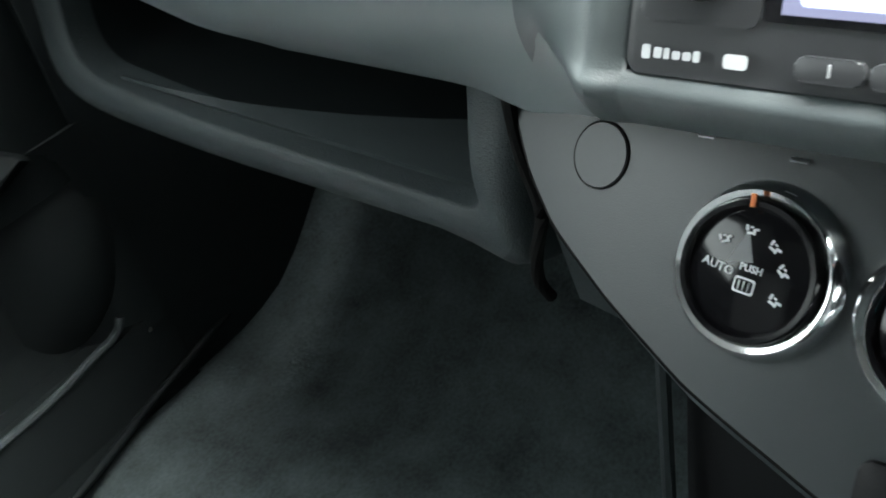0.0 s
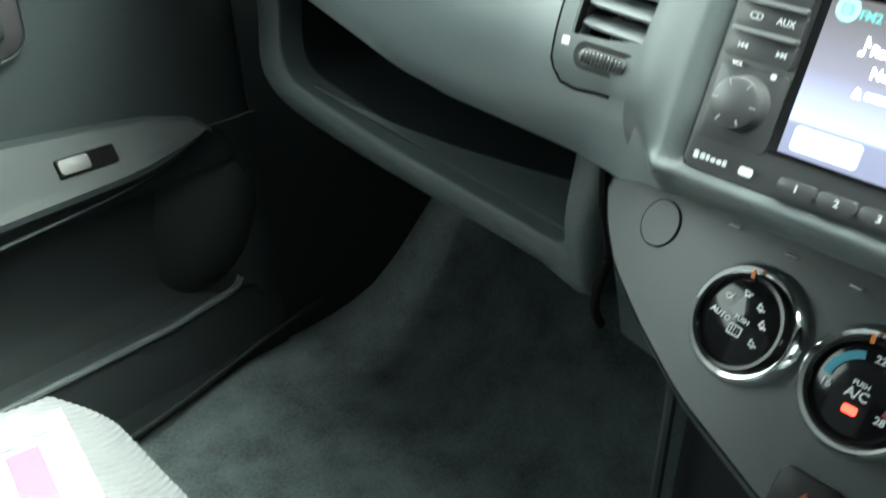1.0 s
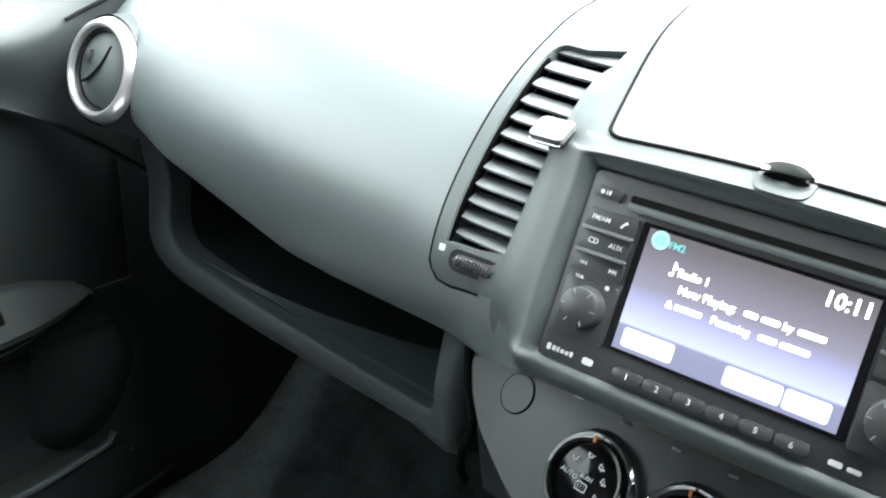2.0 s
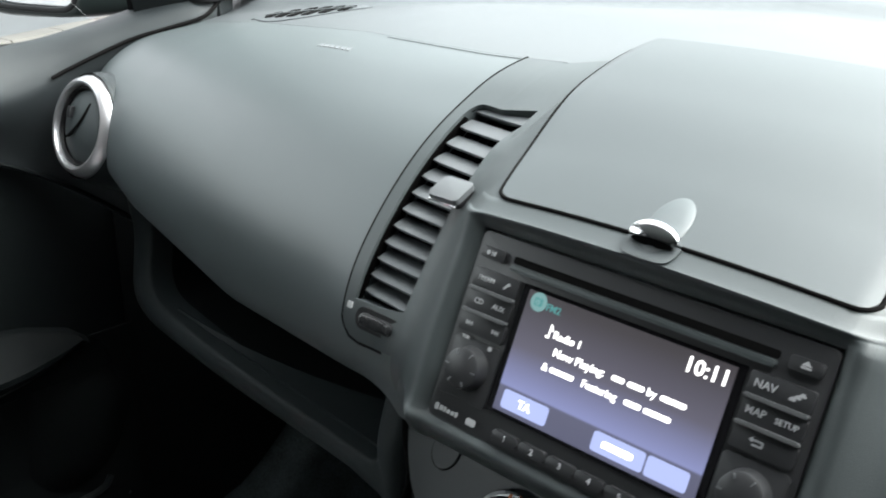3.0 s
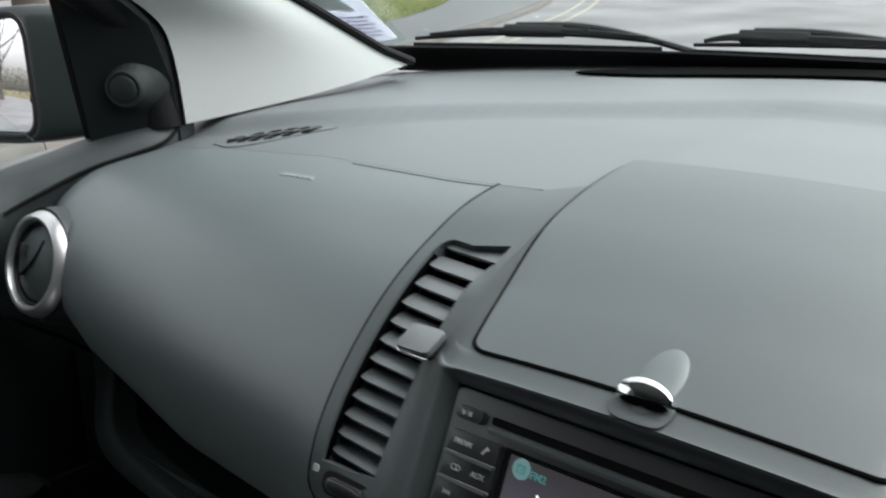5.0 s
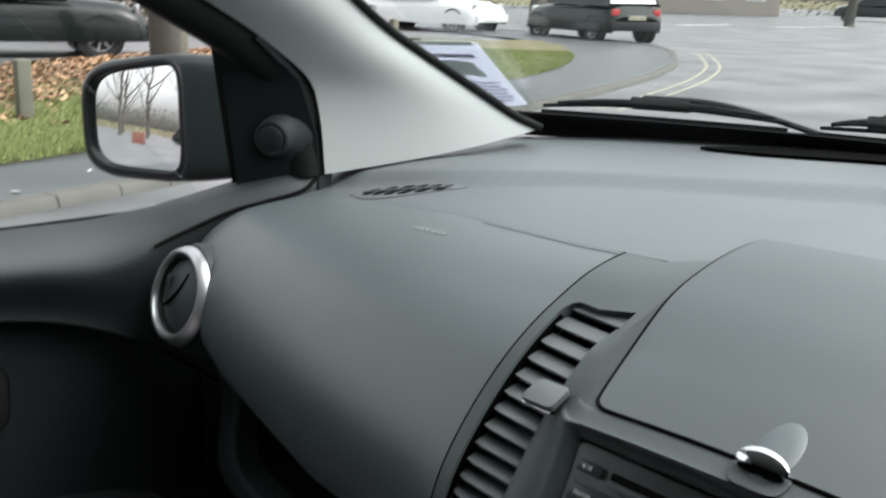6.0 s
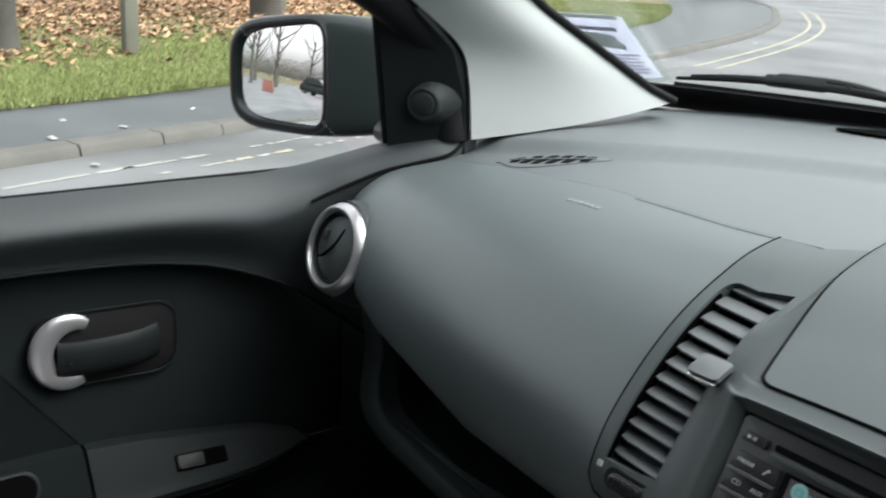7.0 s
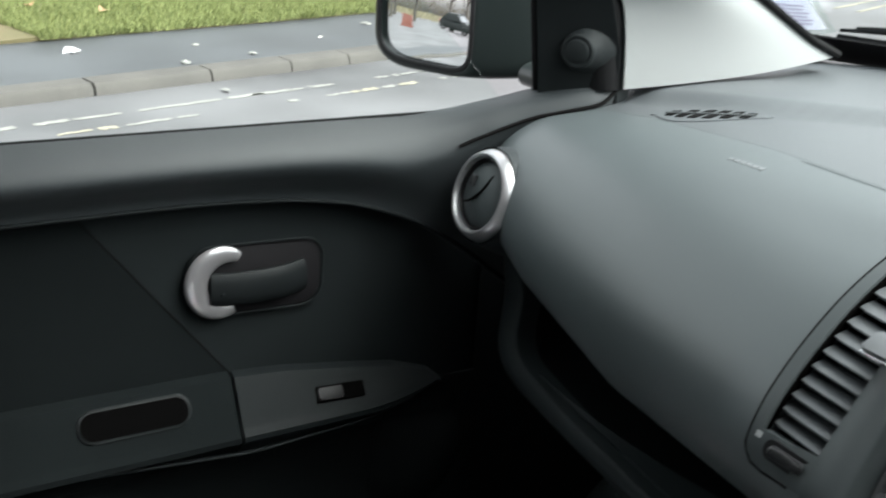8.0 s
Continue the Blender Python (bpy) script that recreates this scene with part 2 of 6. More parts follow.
def rounded(a, b, w, h, r):
    """The unit square's point (a, b) in a rectangle w by h with rounded corners, about its middle."""
    x, y = (a - 0.5) * w, (b - 0.5) * h
    cx, cy = w / 2 - r, h / 2 - r
    if abs(x) > cx and abs(y) > cy:
        dx, dy = abs(x) - cx, abs(y) - cy
        d, far = math.hypot(dx, dy), max(dx, dy)
        k = far / d if d > 1e-9 else 0
        x, y = math.copysign(cx + dx * k, x), math.copysign(cy + dy * k, y)
    return x, y


def box(sx, sy, sz, bevel=0.0, at=(0, 0, 0), bm=None, turn=None, segs=2):
    """A box about its middle with rounded edges."""
    own = bmesh.new()
    bmesh.ops.create_cube(own, size=1.0)
    bmesh.ops.scale(own, vec=(sx, sy, sz), verts=own.verts)
    if bevel:
        bmesh.ops.bevel(own, geom=own.edges[:], offset=bevel, segments=segs, profile=0.6, affect="EDGES")
    m = Matrix.Translation(at) @ (turn or Matrix())
    bmesh.ops.transform(own, matrix=m, verts=own.verts)
    return join(bm, own)


def join(bm, own):
    if bm is None:
        return own
    me = bpy.data.meshes.new("tmp")
    own.to_mesh(me)
    own.free()
    bm.from_mesh(me)
    bpy.data.meshes.remove(me)
    return bm


def lathe(profile, n=32, m=None, bm=None):
    """A solid of revolution about z: rows of (radius, height); a radius of 0 closes it."""
    own = bmesh.new()
    rings = []
    for r, z in profile:
        if r < 1e-7:
            rings.append([own.verts.new((0, 0, z))])
        else:
            rings.append([own.verts.new((r * math.cos(2 * math.pi * k / n), r * math.sin(2 * math.pi * k / n), z)) for k in range(n)])
    for a, b in zip(rings, rings[1:]):
        for k in range(n):
            k2 = (k + 1) % n
            if len(a) == 1 and len(b) > 1:
                own.faces.new((a[0], b[k], b[k2]))
            elif len(b) == 1 and len(a) > 1:
                own.faces.new((a[k], b[0], a[k2]))
            elif len(a) > 1:
                own.faces.new((a[k], b[k], b[k2], a[k2]))
    if m:
        bmesh.ops.transform(own, matrix=m, verts=own.verts)
    return join(bm, own)


def tube(pts, ra, rb=None, n=10, up=(0, 0, 1), bm=None, taper=None):
    """A rod along pts, ra thick across and rb thick along up."""
    own = bm or bmesh.new()
    rb = rb or ra
    pts = [Vector(p) for p in pts]
    rings = []
    for i, p in enumerate(pts):
        d = (pts[min(len(pts) - 1, i + 1)] - pts[max(0, i - 1)]).normalized()
        side = d.cross(Vector(up))
        side = side.normalized() if side.length > 1e-6 else Vector((1, 0, 0))
        top = side.cross(d).normalized()
        k = taper[i] if taper else 1
        rings.append([own.verts.new(p + k * (side * ra * math.cos(2 * math.pi * j / n) + top * rb * math.sin(2 * math.pi * j / n))) for j in range(n)])
    for a, b in zip(rings, rings[1:]):
        for j in range(n):
            own.faces.new((a[j], a[(j + 1) % n], b[(j + 1) % n], b[j]))
    own.faces.new(rings[0][::-1])
    own.faces.new(rings[-1])
    return own


def prism(outline, depth, m=None, bm=None, bevel=0.0):
    """An outline of (x, y) drawn out to depth along -z."""
    own = bmesh.new()
    a = [own.verts.new((x, y, 0)) for x, y in outline]
    b = [own.verts.new((x, y, -depth)) for x, y in outline]
    top = own.faces.new(a)
    own.faces.new(b[::-1])
    for i in range(len(a)):
        j = (i + 1) % len(a)
        own.faces.new((a[i], b[i], b[j], a[j]))
    if bevel:
        bmesh.ops.bevel(own, geom=list(top.edges), offset=bevel, segments=2, profile=0.6, affect="EDGES")
    if m:
        bmesh.ops.transform(own, matrix=m, verts=own.verts)
    return join(bm, own)


def roundrect(w, h, r, cx=0.0, cy=0.0, n=5):
    out = []
    for k, (sx, sy) in enumerate(((1, 1), (-1, 1), (-1, -1), (1, -1))):
        for i in range(n + 1):
            a = math.pi / 2 * (k + i / n)
            out.append((cx + sx * (w / 2 - r) + r * math.cos(a), cy + sy * (h / 2 - r) + r * math.sin(a)))
    return out


def text(name, words, size, m, material, parent, depth=0.0003, align="CENTER"):
    cu = bpy.data.curves.new("tmp_text", "FONT")
    cu.body, cu.size, cu.align_x, cu.align_y, cu.extrude = words, size, align, "CENTER", depth
    cu.resolution_u, cu.offset = 2, size * 0.012
    ob = bpy.data.objects.new("tmp_text", cu)
    me = bpy.data.meshes.new_from_object(ob)
    bpy.data.objects.remove(ob)
    me.name = name
    me.transform(m)
    me.materials.clear()
    me.materials.append(material)
    made = new(name, me)
    made.parent = parent
    return made


def frame_at(o, u, v):
    """A pose whose x is u and y is v, with z out of their plane."""
    u = Vector(u).normalized()
    w = u.cross(Vector(v)).normalized()
    v = w.cross(u)
    m = Matrix((u, v, w)).transposed().to_4x4()
    m.translation = o
    return m


# ---- the dashboard's main surface ----
# Profiles from the windscreen's foot, over the top, down to the lower edge, at stations across the car.
STATIONS = [-0.65, -0.60, -0.51, -0.36, -0.22, -0.15, -0.122]
PROFILES = [
    [(0.47, 0.985), (0.40, 0.984), (0.30, 0.980), (0.195, 0.968), (0.14, 0.957), (0.105, 0.935), (0.092, 0.905), (0.090, 0.88), (0.10, 0.86)],
    [(0.53, 0.990), (0.41, 0.986), (0.30, 0.983), (0.185, 0.970), (0.125, 0.958), (0.085, 0.935), (0.068, 0.90), (0.064, 0.873), (0.078, 0.850)],
    [(0.588, 0.994), (0.43, 0.990), (0.30, 0.990), (0.190, 0.980), (0.115, 0.962), (0.070, 0.930), (0.048, 0.885), (0.054, 0.845), (0.090, 0.815)],
    [(0.642, 0.997), (0.45, 0.994), (0.31, 0.997), (0.190, 0.990), (0.110, 0.967), (0.060, 0.930), (0.034, 0.88), (0.044, 0.822), (0.100, 0.772)],
    [(0.676, 1.000), (0.46, 0.998), (0.32, 1.001), (0.180, 0.994), (0.115, 0.974), (0.065, 0.940), (0.028, 0.89), (0.030, 0.832), (0.088, 0.779)],
    [(0.694, 1.001), (0.46, 1.000), (0.32, 1.003), (0.180, 0.997), (0.118, 0.978), (0.068, 0.945), (0.026, 0.895), (0.014, 0.858), (0.034, 0.818)],
    [(0.702, 1.002), (0.46, 1.002), (0.33, 1.006), (0.200, 1.001), (0.130, 0.983), (0.072, 0.952), (0.030, 0.90), (0.011, 0.862), (0.018, 0.834)],
]
MID = [(0.61, 1.010), (0.47, 1.016), (0.34, 1.022), (0.215, 1.0225), (0.14, 1.008), (0.085, 0.985), (0.046, 0.964), (0.03, 0.94), (0.02, 0.92)]
KEEP = [spline([(0, y, z) for y, z in p], 64) for p in PROFILES]


def step_line(x):
    """How far forward the raised rear shelf of the dash top begins."""
    return interp([-0.63, -0.50, -0.456, -0.38, -0.30, -0.143, 0.0, 0.2], [0.25, 0.275, 0.29, 0.34, 0.385, 0.455, 0.475, 0.475], -abs(x) if x > 0 else x)


def dash(x, k):
    """A point of the dashboard's skin at x, k = 0 (windscreen) to 8 (lower edge)."""
    ax = -abs(x)
    i = min(63.999, max(0.0, k * 8))
    a, t = int(i), i - int(i)
    ys = [p[a].y * (1 - t) + p[a + 1].y * t for p in KEEP]
    zs = [p[a].z * (1 - t) + p[a + 1].z * t for p in KEEP]
    y, z = interp(STATIONS, ys, ax), interp(STATIONS, zs, ax)
    y += 0.078 * max(0.0, -0.12 - ax)
    z += 0.005 - 0.028 * max(0.0, -0.16 - ax)
    s = step_line(x)
    z += 0.010 * smoothstep(s - 0.004, s + 0.03, y)
    return Vector((x, y, z))


dashboard = thing("dashboard", "dark grey soft-touch plastic car dashboard with rounded passenger side", "dashboard")
part("top_panel", shell(lambda a, b: dash(-0.640 + a * 1.34, b * 3.0), 90, 60, 0.012), DASHTOP, dashboard, "matt grey dash top with a raised shelf under the windscreen")


def bulge(a, b):
    k = 3.004 + b * 4.996
    left = interp([3, 4, 5, 6, 7, 8], [-0.596, -0.622, -0.630, -0.628, -0.618, -0.600], k)
    right = interp([3, 4, 5, 6, 6.5, 6.87, 8], [-0.1835, -0.1835, -0.1835, -0.1835, -0.176, -0.112, -0.112], k)
    q = dash(left + a * (right - left), k)
    # the lower edge dips to run on in one line with the frame's
    q.z -= 0.0075 * smoothstep(-0.24, -0.125, q.x) * smoothstep(7.2, 8.0, k)
    return q


part("airbag_panel", shell(bulge, 70, 60, 0.010), DASH, dashboard, "rounded dark grey passenger airbag panel")

# the seam along the front of the dash top, and the two cut lines beside the vents
part("panel_seam", tube([dash(-0.325 + 0.143 * i / 20, 3.04) + Vector((0, -0.0005, 0.0002)) for i in range(21)], 0.0002, n=6), SEAM, dashboard)
for s in (-1, 1):
    pts = [dash(s * 0.1835, 3.0 + 3.5 * i / 30) for i in range(31)]
    pts += [dash(s * x, k) for x, k in ((0.1815, 6.60), (0.176, 6.75), (0.165, 6.84), (0.150, 6.88), (0.142, 6.885))]
    part("vent_seam", tube(pts, 0.0009, n=6), SEAM, dashboard)
# the demister grille in the corner under the windscreen pillar
grille = part("demister_grille", shell(lambda a, b: dash(-0.527 + a * 0.088, 2.90 - 0.56 * a + (b - 0.5) * 0.62 * math.sin(math.pi * min(0.97, max(0.03, a)))) + Vector((0, 0, 0.0008)), 24, 6, 0.002), DASHTOP, dashboard, "small leaf-shaped demister grille with square slots")
for i in range(6):
    c = 0.18 + i * 0.128
    tall = 0.56 * math.sin(math.pi * c)
    part("slot", shell(lambda a, b: dash(-0.527 + (c + 0.068 * (a - 0.5)) * 0.088 + 0.0065 * (b - 0.5), 2.90 - 0.56 * (c + 0.068 * (a - 0.5)) + (b - 0.5) * 0.54 * tall) + Vector((0, 0, 0.0018)), 4, 4, 0.001), SEAM, grille)
part("rib", shell(lambda a, b: dash(-0.527 + (0.12 + 0.76 * a) * 0.088, 2.90 - 0.56 * (0.12 + 0.76 * a) + (b - 0.5) * 0.030) + Vector((0, 0, 0.0024)), 24, 2, 0.001), DASHTOP, grille)
# windscreen demister slot along the shelf, its shade drawn as a near-black strip


def on_top(x, y):
    """The point of the dash top at x and y, just proud of the skin."""
    lo, hi = 0.0, 3.0
    for _ in range(24):
        m = (lo + hi) / 2
        lo, hi = (m, hi) if dash(x, m).y > y else (lo, m)
    return dash(x, lo) + Vector((0, 0, 0.0014))


part("demister_slot", shell(lambda a, b: on_top(-0.398 + a * 0.80, 0.585 + 0.055 * math.sin(math.pi * min(0.5, a)) + (b - 0.5) * 0.048 * min(1.0, 0.05 + a * 9) ** 0.6), 40, 4, 0.002), DEEP, dashboard, "long slot at the windscreen's foot, its shade drawn as a black strip")
# embossed writing on the airbag panel
for i in range(6):
    w = 0.0055
    part("embossed_letter", shell(lambda a, b: dash(-0.3745 + i * 0.0069 + a * w, 3.36 + b * 0.050) + Vector((0, 0, 0.0005)), 2, 2, 0.001), EMBOSS, dashboard)


# ---- slatted side vents ----
def side_vent(s):
    """The tall slatted vent in its pod, on the side s of the middle."""
    def skin(x, k):
        return dash(s * x, k)

    pod = thing("side_vent", "tall curved air vent with a dozen grey slats beside the radio", "air vent", "tall centre air vents")
    x0, x1, x2, x3 = 0.1825, 0.1735, 0.128, 0.108
    ka, kb = 3.93, 6.24

    def top_at(x):
        return ka + 0.10 * (x1 - x) / (x1 - x2) + 0.22 * (1 - math.sqrt(max(0.0, 1 - min(1.0, max(0.0, (x - x1 + 0.009) / 0.009)) ** 2)))

    def low_at(x):
        """The pod's lower edge, rounded at its outer corner."""
        return interp([0.108, 0.150, 0.165, 0.174, 0.180, 0.1825], [6.88, 6.86, 6.82, 6.74, 6.62, 6.48], x)

    def proud(x, k):
        return skin(x, k) + Vector((0, -0.0007, 0.0004))

    bm = shell(lambda a, b: proud(x0 + a * (x1 - x0), 3.01 + b * (low_at(x0 + a * (x1 - x0)) - 3.01)), 8, 60, -0.012 * s)
    shell(lambda a, b: proud(x2 + a * (x3 - x2), 3.01 + b * 3.86), 4, 60, -0.012 * s, bm)
    shell(lambda a, b: proud(x1 + a * (x2 - x1), 3.01 + b * (top_at(x1 + a * (x2 - x1)) - 3.01)), 44, 14, -0.012 * s, bm)
    shell(lambda a, b: proud(x1 + a * (x2 - x1), kb + b * (low_at(x1 + a * (x2 - x1)) - kb)), 16, 10, -0.012 * s, bm)
    part("pod_frame", bm, FASCIA, pod)
    # the duct behind, its inner shade put into near-black sheets
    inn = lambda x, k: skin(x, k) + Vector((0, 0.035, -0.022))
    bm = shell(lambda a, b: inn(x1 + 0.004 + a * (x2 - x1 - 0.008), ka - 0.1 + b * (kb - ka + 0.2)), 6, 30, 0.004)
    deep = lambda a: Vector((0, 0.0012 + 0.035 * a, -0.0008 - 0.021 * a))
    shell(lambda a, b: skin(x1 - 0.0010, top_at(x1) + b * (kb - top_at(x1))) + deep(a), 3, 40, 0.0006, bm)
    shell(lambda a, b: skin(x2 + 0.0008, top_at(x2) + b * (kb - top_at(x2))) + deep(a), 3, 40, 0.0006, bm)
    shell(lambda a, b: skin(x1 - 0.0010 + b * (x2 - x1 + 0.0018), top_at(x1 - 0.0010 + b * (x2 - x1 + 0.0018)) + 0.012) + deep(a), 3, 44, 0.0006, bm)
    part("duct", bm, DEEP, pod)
    def level(x, z):
        """The k at which the skin at x reaches the height z."""
        lo, hi = 3.0, 7.5
        for _ in range(30):
            m_ = (lo + hi) / 2
            lo, hi = (m_, hi) if skin(x, m_).z > z else (lo, m_)
        return lo

    z_top, z_low = skin(x2, ka + 0.10).z, skin(x1, kb).z
    for i in range(12):
        z = z_top - 0.0046 - (z_top - z_low - 0.0040) * ((i + 0.25) / 12) ** 1.06
        xl = x1 - 0.0022
        pl, pr = skin(xl, level(xl, z)), skin(x2 - 0.0015, level(x2, z))

        def slat(a, b):
            p = pl.lerp(pr, a)
            nose = 0.0012 * max(0.0, 0.10 - a) / 0.10
            return p + Vector((0, 0.003 + nose * (1 - b) + 0.0115 * b, -0.001 - 0.0016 * (1 - b) ** 2 + 0.0006 * b))

        part("slat", shell(slat, 8, 5, 0.0016 * -s), SLAT, pod)
    for fx in (0.3, 0.72):
        pts = [skin(x1 + fx * (x2 - x1), ka + (kb - ka) * j / 24) + Vector((0, 0.016, -0.008)) for j in range(25)]
        part("rear_vane", tube(pts, 0.0012, 0.004, n=6), BLACKPL, pod)
    # thumb wheel below
    p, q = skin(0.1480, 6.47), skin(0.1480, 6.57)
    m = frame_at(p, (-s, 0, 0), p - q)
    if (m.to_3x3() @ Vector((0, 0, 1))).y > 0:
        m = frame_at(p, (s, 0, 0), p - q)
    part("wheel_slot", prism(roundrect(0.034, 0.0125, 0.006), 0.004, m @ Matrix.Translation((0, 0, 0.0012))), BLACKPL, pod)
    wheel = part("thumb_wheel", prism(roundrect(0.0250, 0.0072, 0.0034), 0.003, m @ Matrix.Translation((0, 0, 0.0038)), bevel=0.0012), BUTTON, pod, "ribbed thumb wheel")
    for j in range(11):
        a = (j - 5) / 6
        part("ridge", box(0.0011, 0.0066 * math.sqrt(max(0.06, 1 - a * a * 0.75)), 0.0024, 0.0004, (0, 0, 0), None, m @ Matrix.Translation((a * 0.0120, 0, 0.0036)), 1), BUTTON, wheel)
    for du, dv in ((-0.0235, 0.004), (0.0225, 0.0)):
        part("marking", prism(roundrect(0.0038, 0.0038, 0.0006, du, dv), 0.0006, m @ Matrix.Translation((0, 0, 0.0008))), PRINT, pod)
    return pod


side_vent(-1)
side_vent(1)

# ---- centre fascia: sloping face, storage lid, rim ----
RV = Vector((0, 0.040, 0.0875)).normalized()
RO = Vector((0, 0, 0.86))
RAD = frame_at(RO, (1, 0, 0), RV)


def face(u, v, out=0.0):
    return RAD @ Vector((u, v, out))


def face_line(v, out):
    q = face(0, v, out)
    return (q.y, q.z)


OPEN_W = 0.0922
# the centre's profile: over the lid, round the brow, then down the sloping face and under
BROW = MID[:6] + [(0.0426, 0.9625), (0.0374, 0.9594), face_line(0.1000, 0.0012)]
BROW += [face_line(0.0885 - 0.0125 * i, -0.0005) for i in range(8)] + [face_line(-0.0055, 0.0020), face_line(-0.0112, -0.0030), face_line(-0.0155, -0.0115)]
MIDKEEP = spline([(0, y, z) for y, z in BROW], (len(BROW) - 1) * 8)


def mid(x, k):
    """The skin of the raised centre, k = 0 (windscreen) to 19 (lower edge), with rounded shoulders beside the vents."""
    i = min(len(MIDKEEP) - 1.001, k * 8)
    p = MIDKEEP[int(i)].lerp(MIDKEEP[int(i) + 1], i - int(i))
    low = smoothstep(5.0, 7.6, k)
    crown = (x / 0.12) ** 2 * (1 - smoothstep(6.1, 8.4, k))
    flow = smoothstep(4.2, 5.3, k)
    roll = smoothstep(0.110, 0.1345, abs(x)) ** 1.1 * 0.0132 * (1 - flow)
    ridge = 0.0058 * smoothstep(0.0, 0.0095, abs(x) - OPEN_W) * smoothstep(6.4, 8.2, k)
    y = p.y + interp([3, 4, 5.8], [0.010, 0.010, 0.004], k) * crown + roll * (0.62 + 0.29 * low) - 0.909 * ridge
    z = p.z - interp([3, 4, 5, 5.8], [0.006, 0.0065, 0.0085, 0.0068], k) * crown - roll * (0.78 - 0.36 * low) + 0.416 * ridge
    # beside the head unit the skin flows over into the vent pod's curve
    d = dash(math.copysign(0.130, x), interp([3, 4.5, 5, 5.4, 5.8, 6.2, 6.6, 7.0, 7.5, 8, 9, 10, 12, 14, 16, 19], [3.2, 4.30, 4.62, 4.80, 4.96, 5.08, 5.12, 5.15, 5.20, 5.28, 5.49, 5.70, 6.12, 6.62, 7.12, 7.8], k))
    w = flow * (smoothstep(interp([12, 16], [0.0945, 0.0970], k), interp([12, 15, 17], [0.132, 0.127, 0.125], k), -x) if x < 0 else smoothstep(interp([5.8, 7.4, 8.2], [0.088, 0.088, 0.0930], k), 0.122, x))
    return Vector((x, y + (d.y - 0.0012 - y) * w, z + (d.z + 0.0010 - z) * w))


fascia = thing("centre_fascia", "raised dark grey centre fascia round the head unit", "fascia")


def half(k):
    """Half width of the lid at k, on its passenger side."""
    return interp([3, 4, 5, 5.9], [0.121, 0.115, 0.1045, 0.0925], k)


def side(s, k):
    """Reach of the lid at k to either side; it narrows backwards on the driver's side."""
    return half(k) if s < 0 else interp([3, 4.35, 5, 5.55, 5.9], [0.079, 0.0875, 0.0928, 0.0965, 0.0970], k)


LID_FRONT, LID_TURN = 5.795, 0.139


def corner(k):
    """How far the rounded front corners draw in at k."""
    u = min(1.0, max(0.0, (k - LID_FRONT + LID_TURN) / LID_TURN))
    return 0.009 * (1 - math.sqrt(1 - u * u))



# side strips beside the lid
for s in (-1, 1):
    def strip(a, b):
        k = 3.0 + b * 2.808
        inner = side(s, k) + 0.0012 - corner(k)
        return mid(s * (inner + a * (0.1312 + 0.003 * (1 - b) - inner)), k)

    part("side_strip", shell(strip, 20, 110, 0.010 * s), FASCIA, fascia)
# one moulded frame round the head unit: inner wall, rounded edge, brow and face
HOLE_TOP, HOLE_LOW = 8.22, 16.15


def steps(*stops):
    """Grid lines through the stops (place, cells up to the next)."""
    out = []
    for (p, n), (q, _) in zip(stops, stops[1:]):
        out += [p + (q - p) * i / n for i in range(n)]
    return out + [stops[-1][0]]


fx = steps((-0.1312, 12), (-0.110, 5), (-OPEN_W - 0.0012, 1), (-OPEN_W, 24), (OPEN_W, 1), (OPEN_W + 0.0012, 5), (0.110, 12), (0.1312, 0))
fk = steps((5.805, 24), (HOLE_TOP - 0.10, 1), (HOLE_TOP, 24), (HOLE_LOW, 1), (HOLE_LOW + 0.10, 16), (18.9, 0))
bm = bmesh.new()
grid = {}
for i, x in enumerate(fx):
    for j, k in enumerate(fk):
        q = mid(x, k)
        on_rim = abs(x) < OPEN_W + 0.0001 and HOLE_TOP - 0.001 < k < HOLE_LOW + 0.001
        grid[i, j] = bm.verts.new(q + (Vector((0, 0.0007, -0.0003)) if on_rim else Vector()))
inside = lambda i, j: abs(fx[i] + fx[i + 1]) / 2 < OPEN_W and HOLE_TOP < (fk[j] + fk[j + 1]) / 2 < HOLE_LOW
for i in range(len(fx) - 1):
    for j in range(len(fk) - 1):
        if not inside(i, j):
            bm.faces.new((grid[i, j], grid[i + 1, j], grid[i + 1, j + 1], grid[i, j + 1]))
for e in [e for e in bm.edges if e.is_boundary]:
    va, vb = e.verts
    deep = Vector((0, 0.010, -0.0045)) if abs(va.co.x) < OPEN_W + 0.0001 and abs(vb.co.x) < OPEN_W + 0.0001 else Vector((0, 0.030, -0.006))
    bm.faces.new((va, vb, bm.verts.new(vb.co + deep), bm.verts.new(va.co + deep)))
for v in [v for v in bm.verts if not v.link_faces]:
    bm.verts.remove(v)
bmesh.ops.remove_doubles(bm, verts=bm.verts[:], dist=0.00002)
part("frame", bm, FASCIA, fascia, "moulded frame round the head unit", angle=50)

lid = thing("storage_lid", "dark grey curved storage lid with a chrome finger catch", "storage lid")


def lid_skin(a, b):
    k = 3.02 + b * 2.80
    w0, w1 = side(-1, k) - 0.0008, side(1, k) - 0.0008
    x, yy = rounded(a, b, w0 + w1, 0.18, 0.009)
    x += (w1 - w0) / 2
    bb = yy / 0.18 + 0.5
    return mid(x, 3.02 + bb * 2.775) + Vector((0, -0.0006, 0.0010))


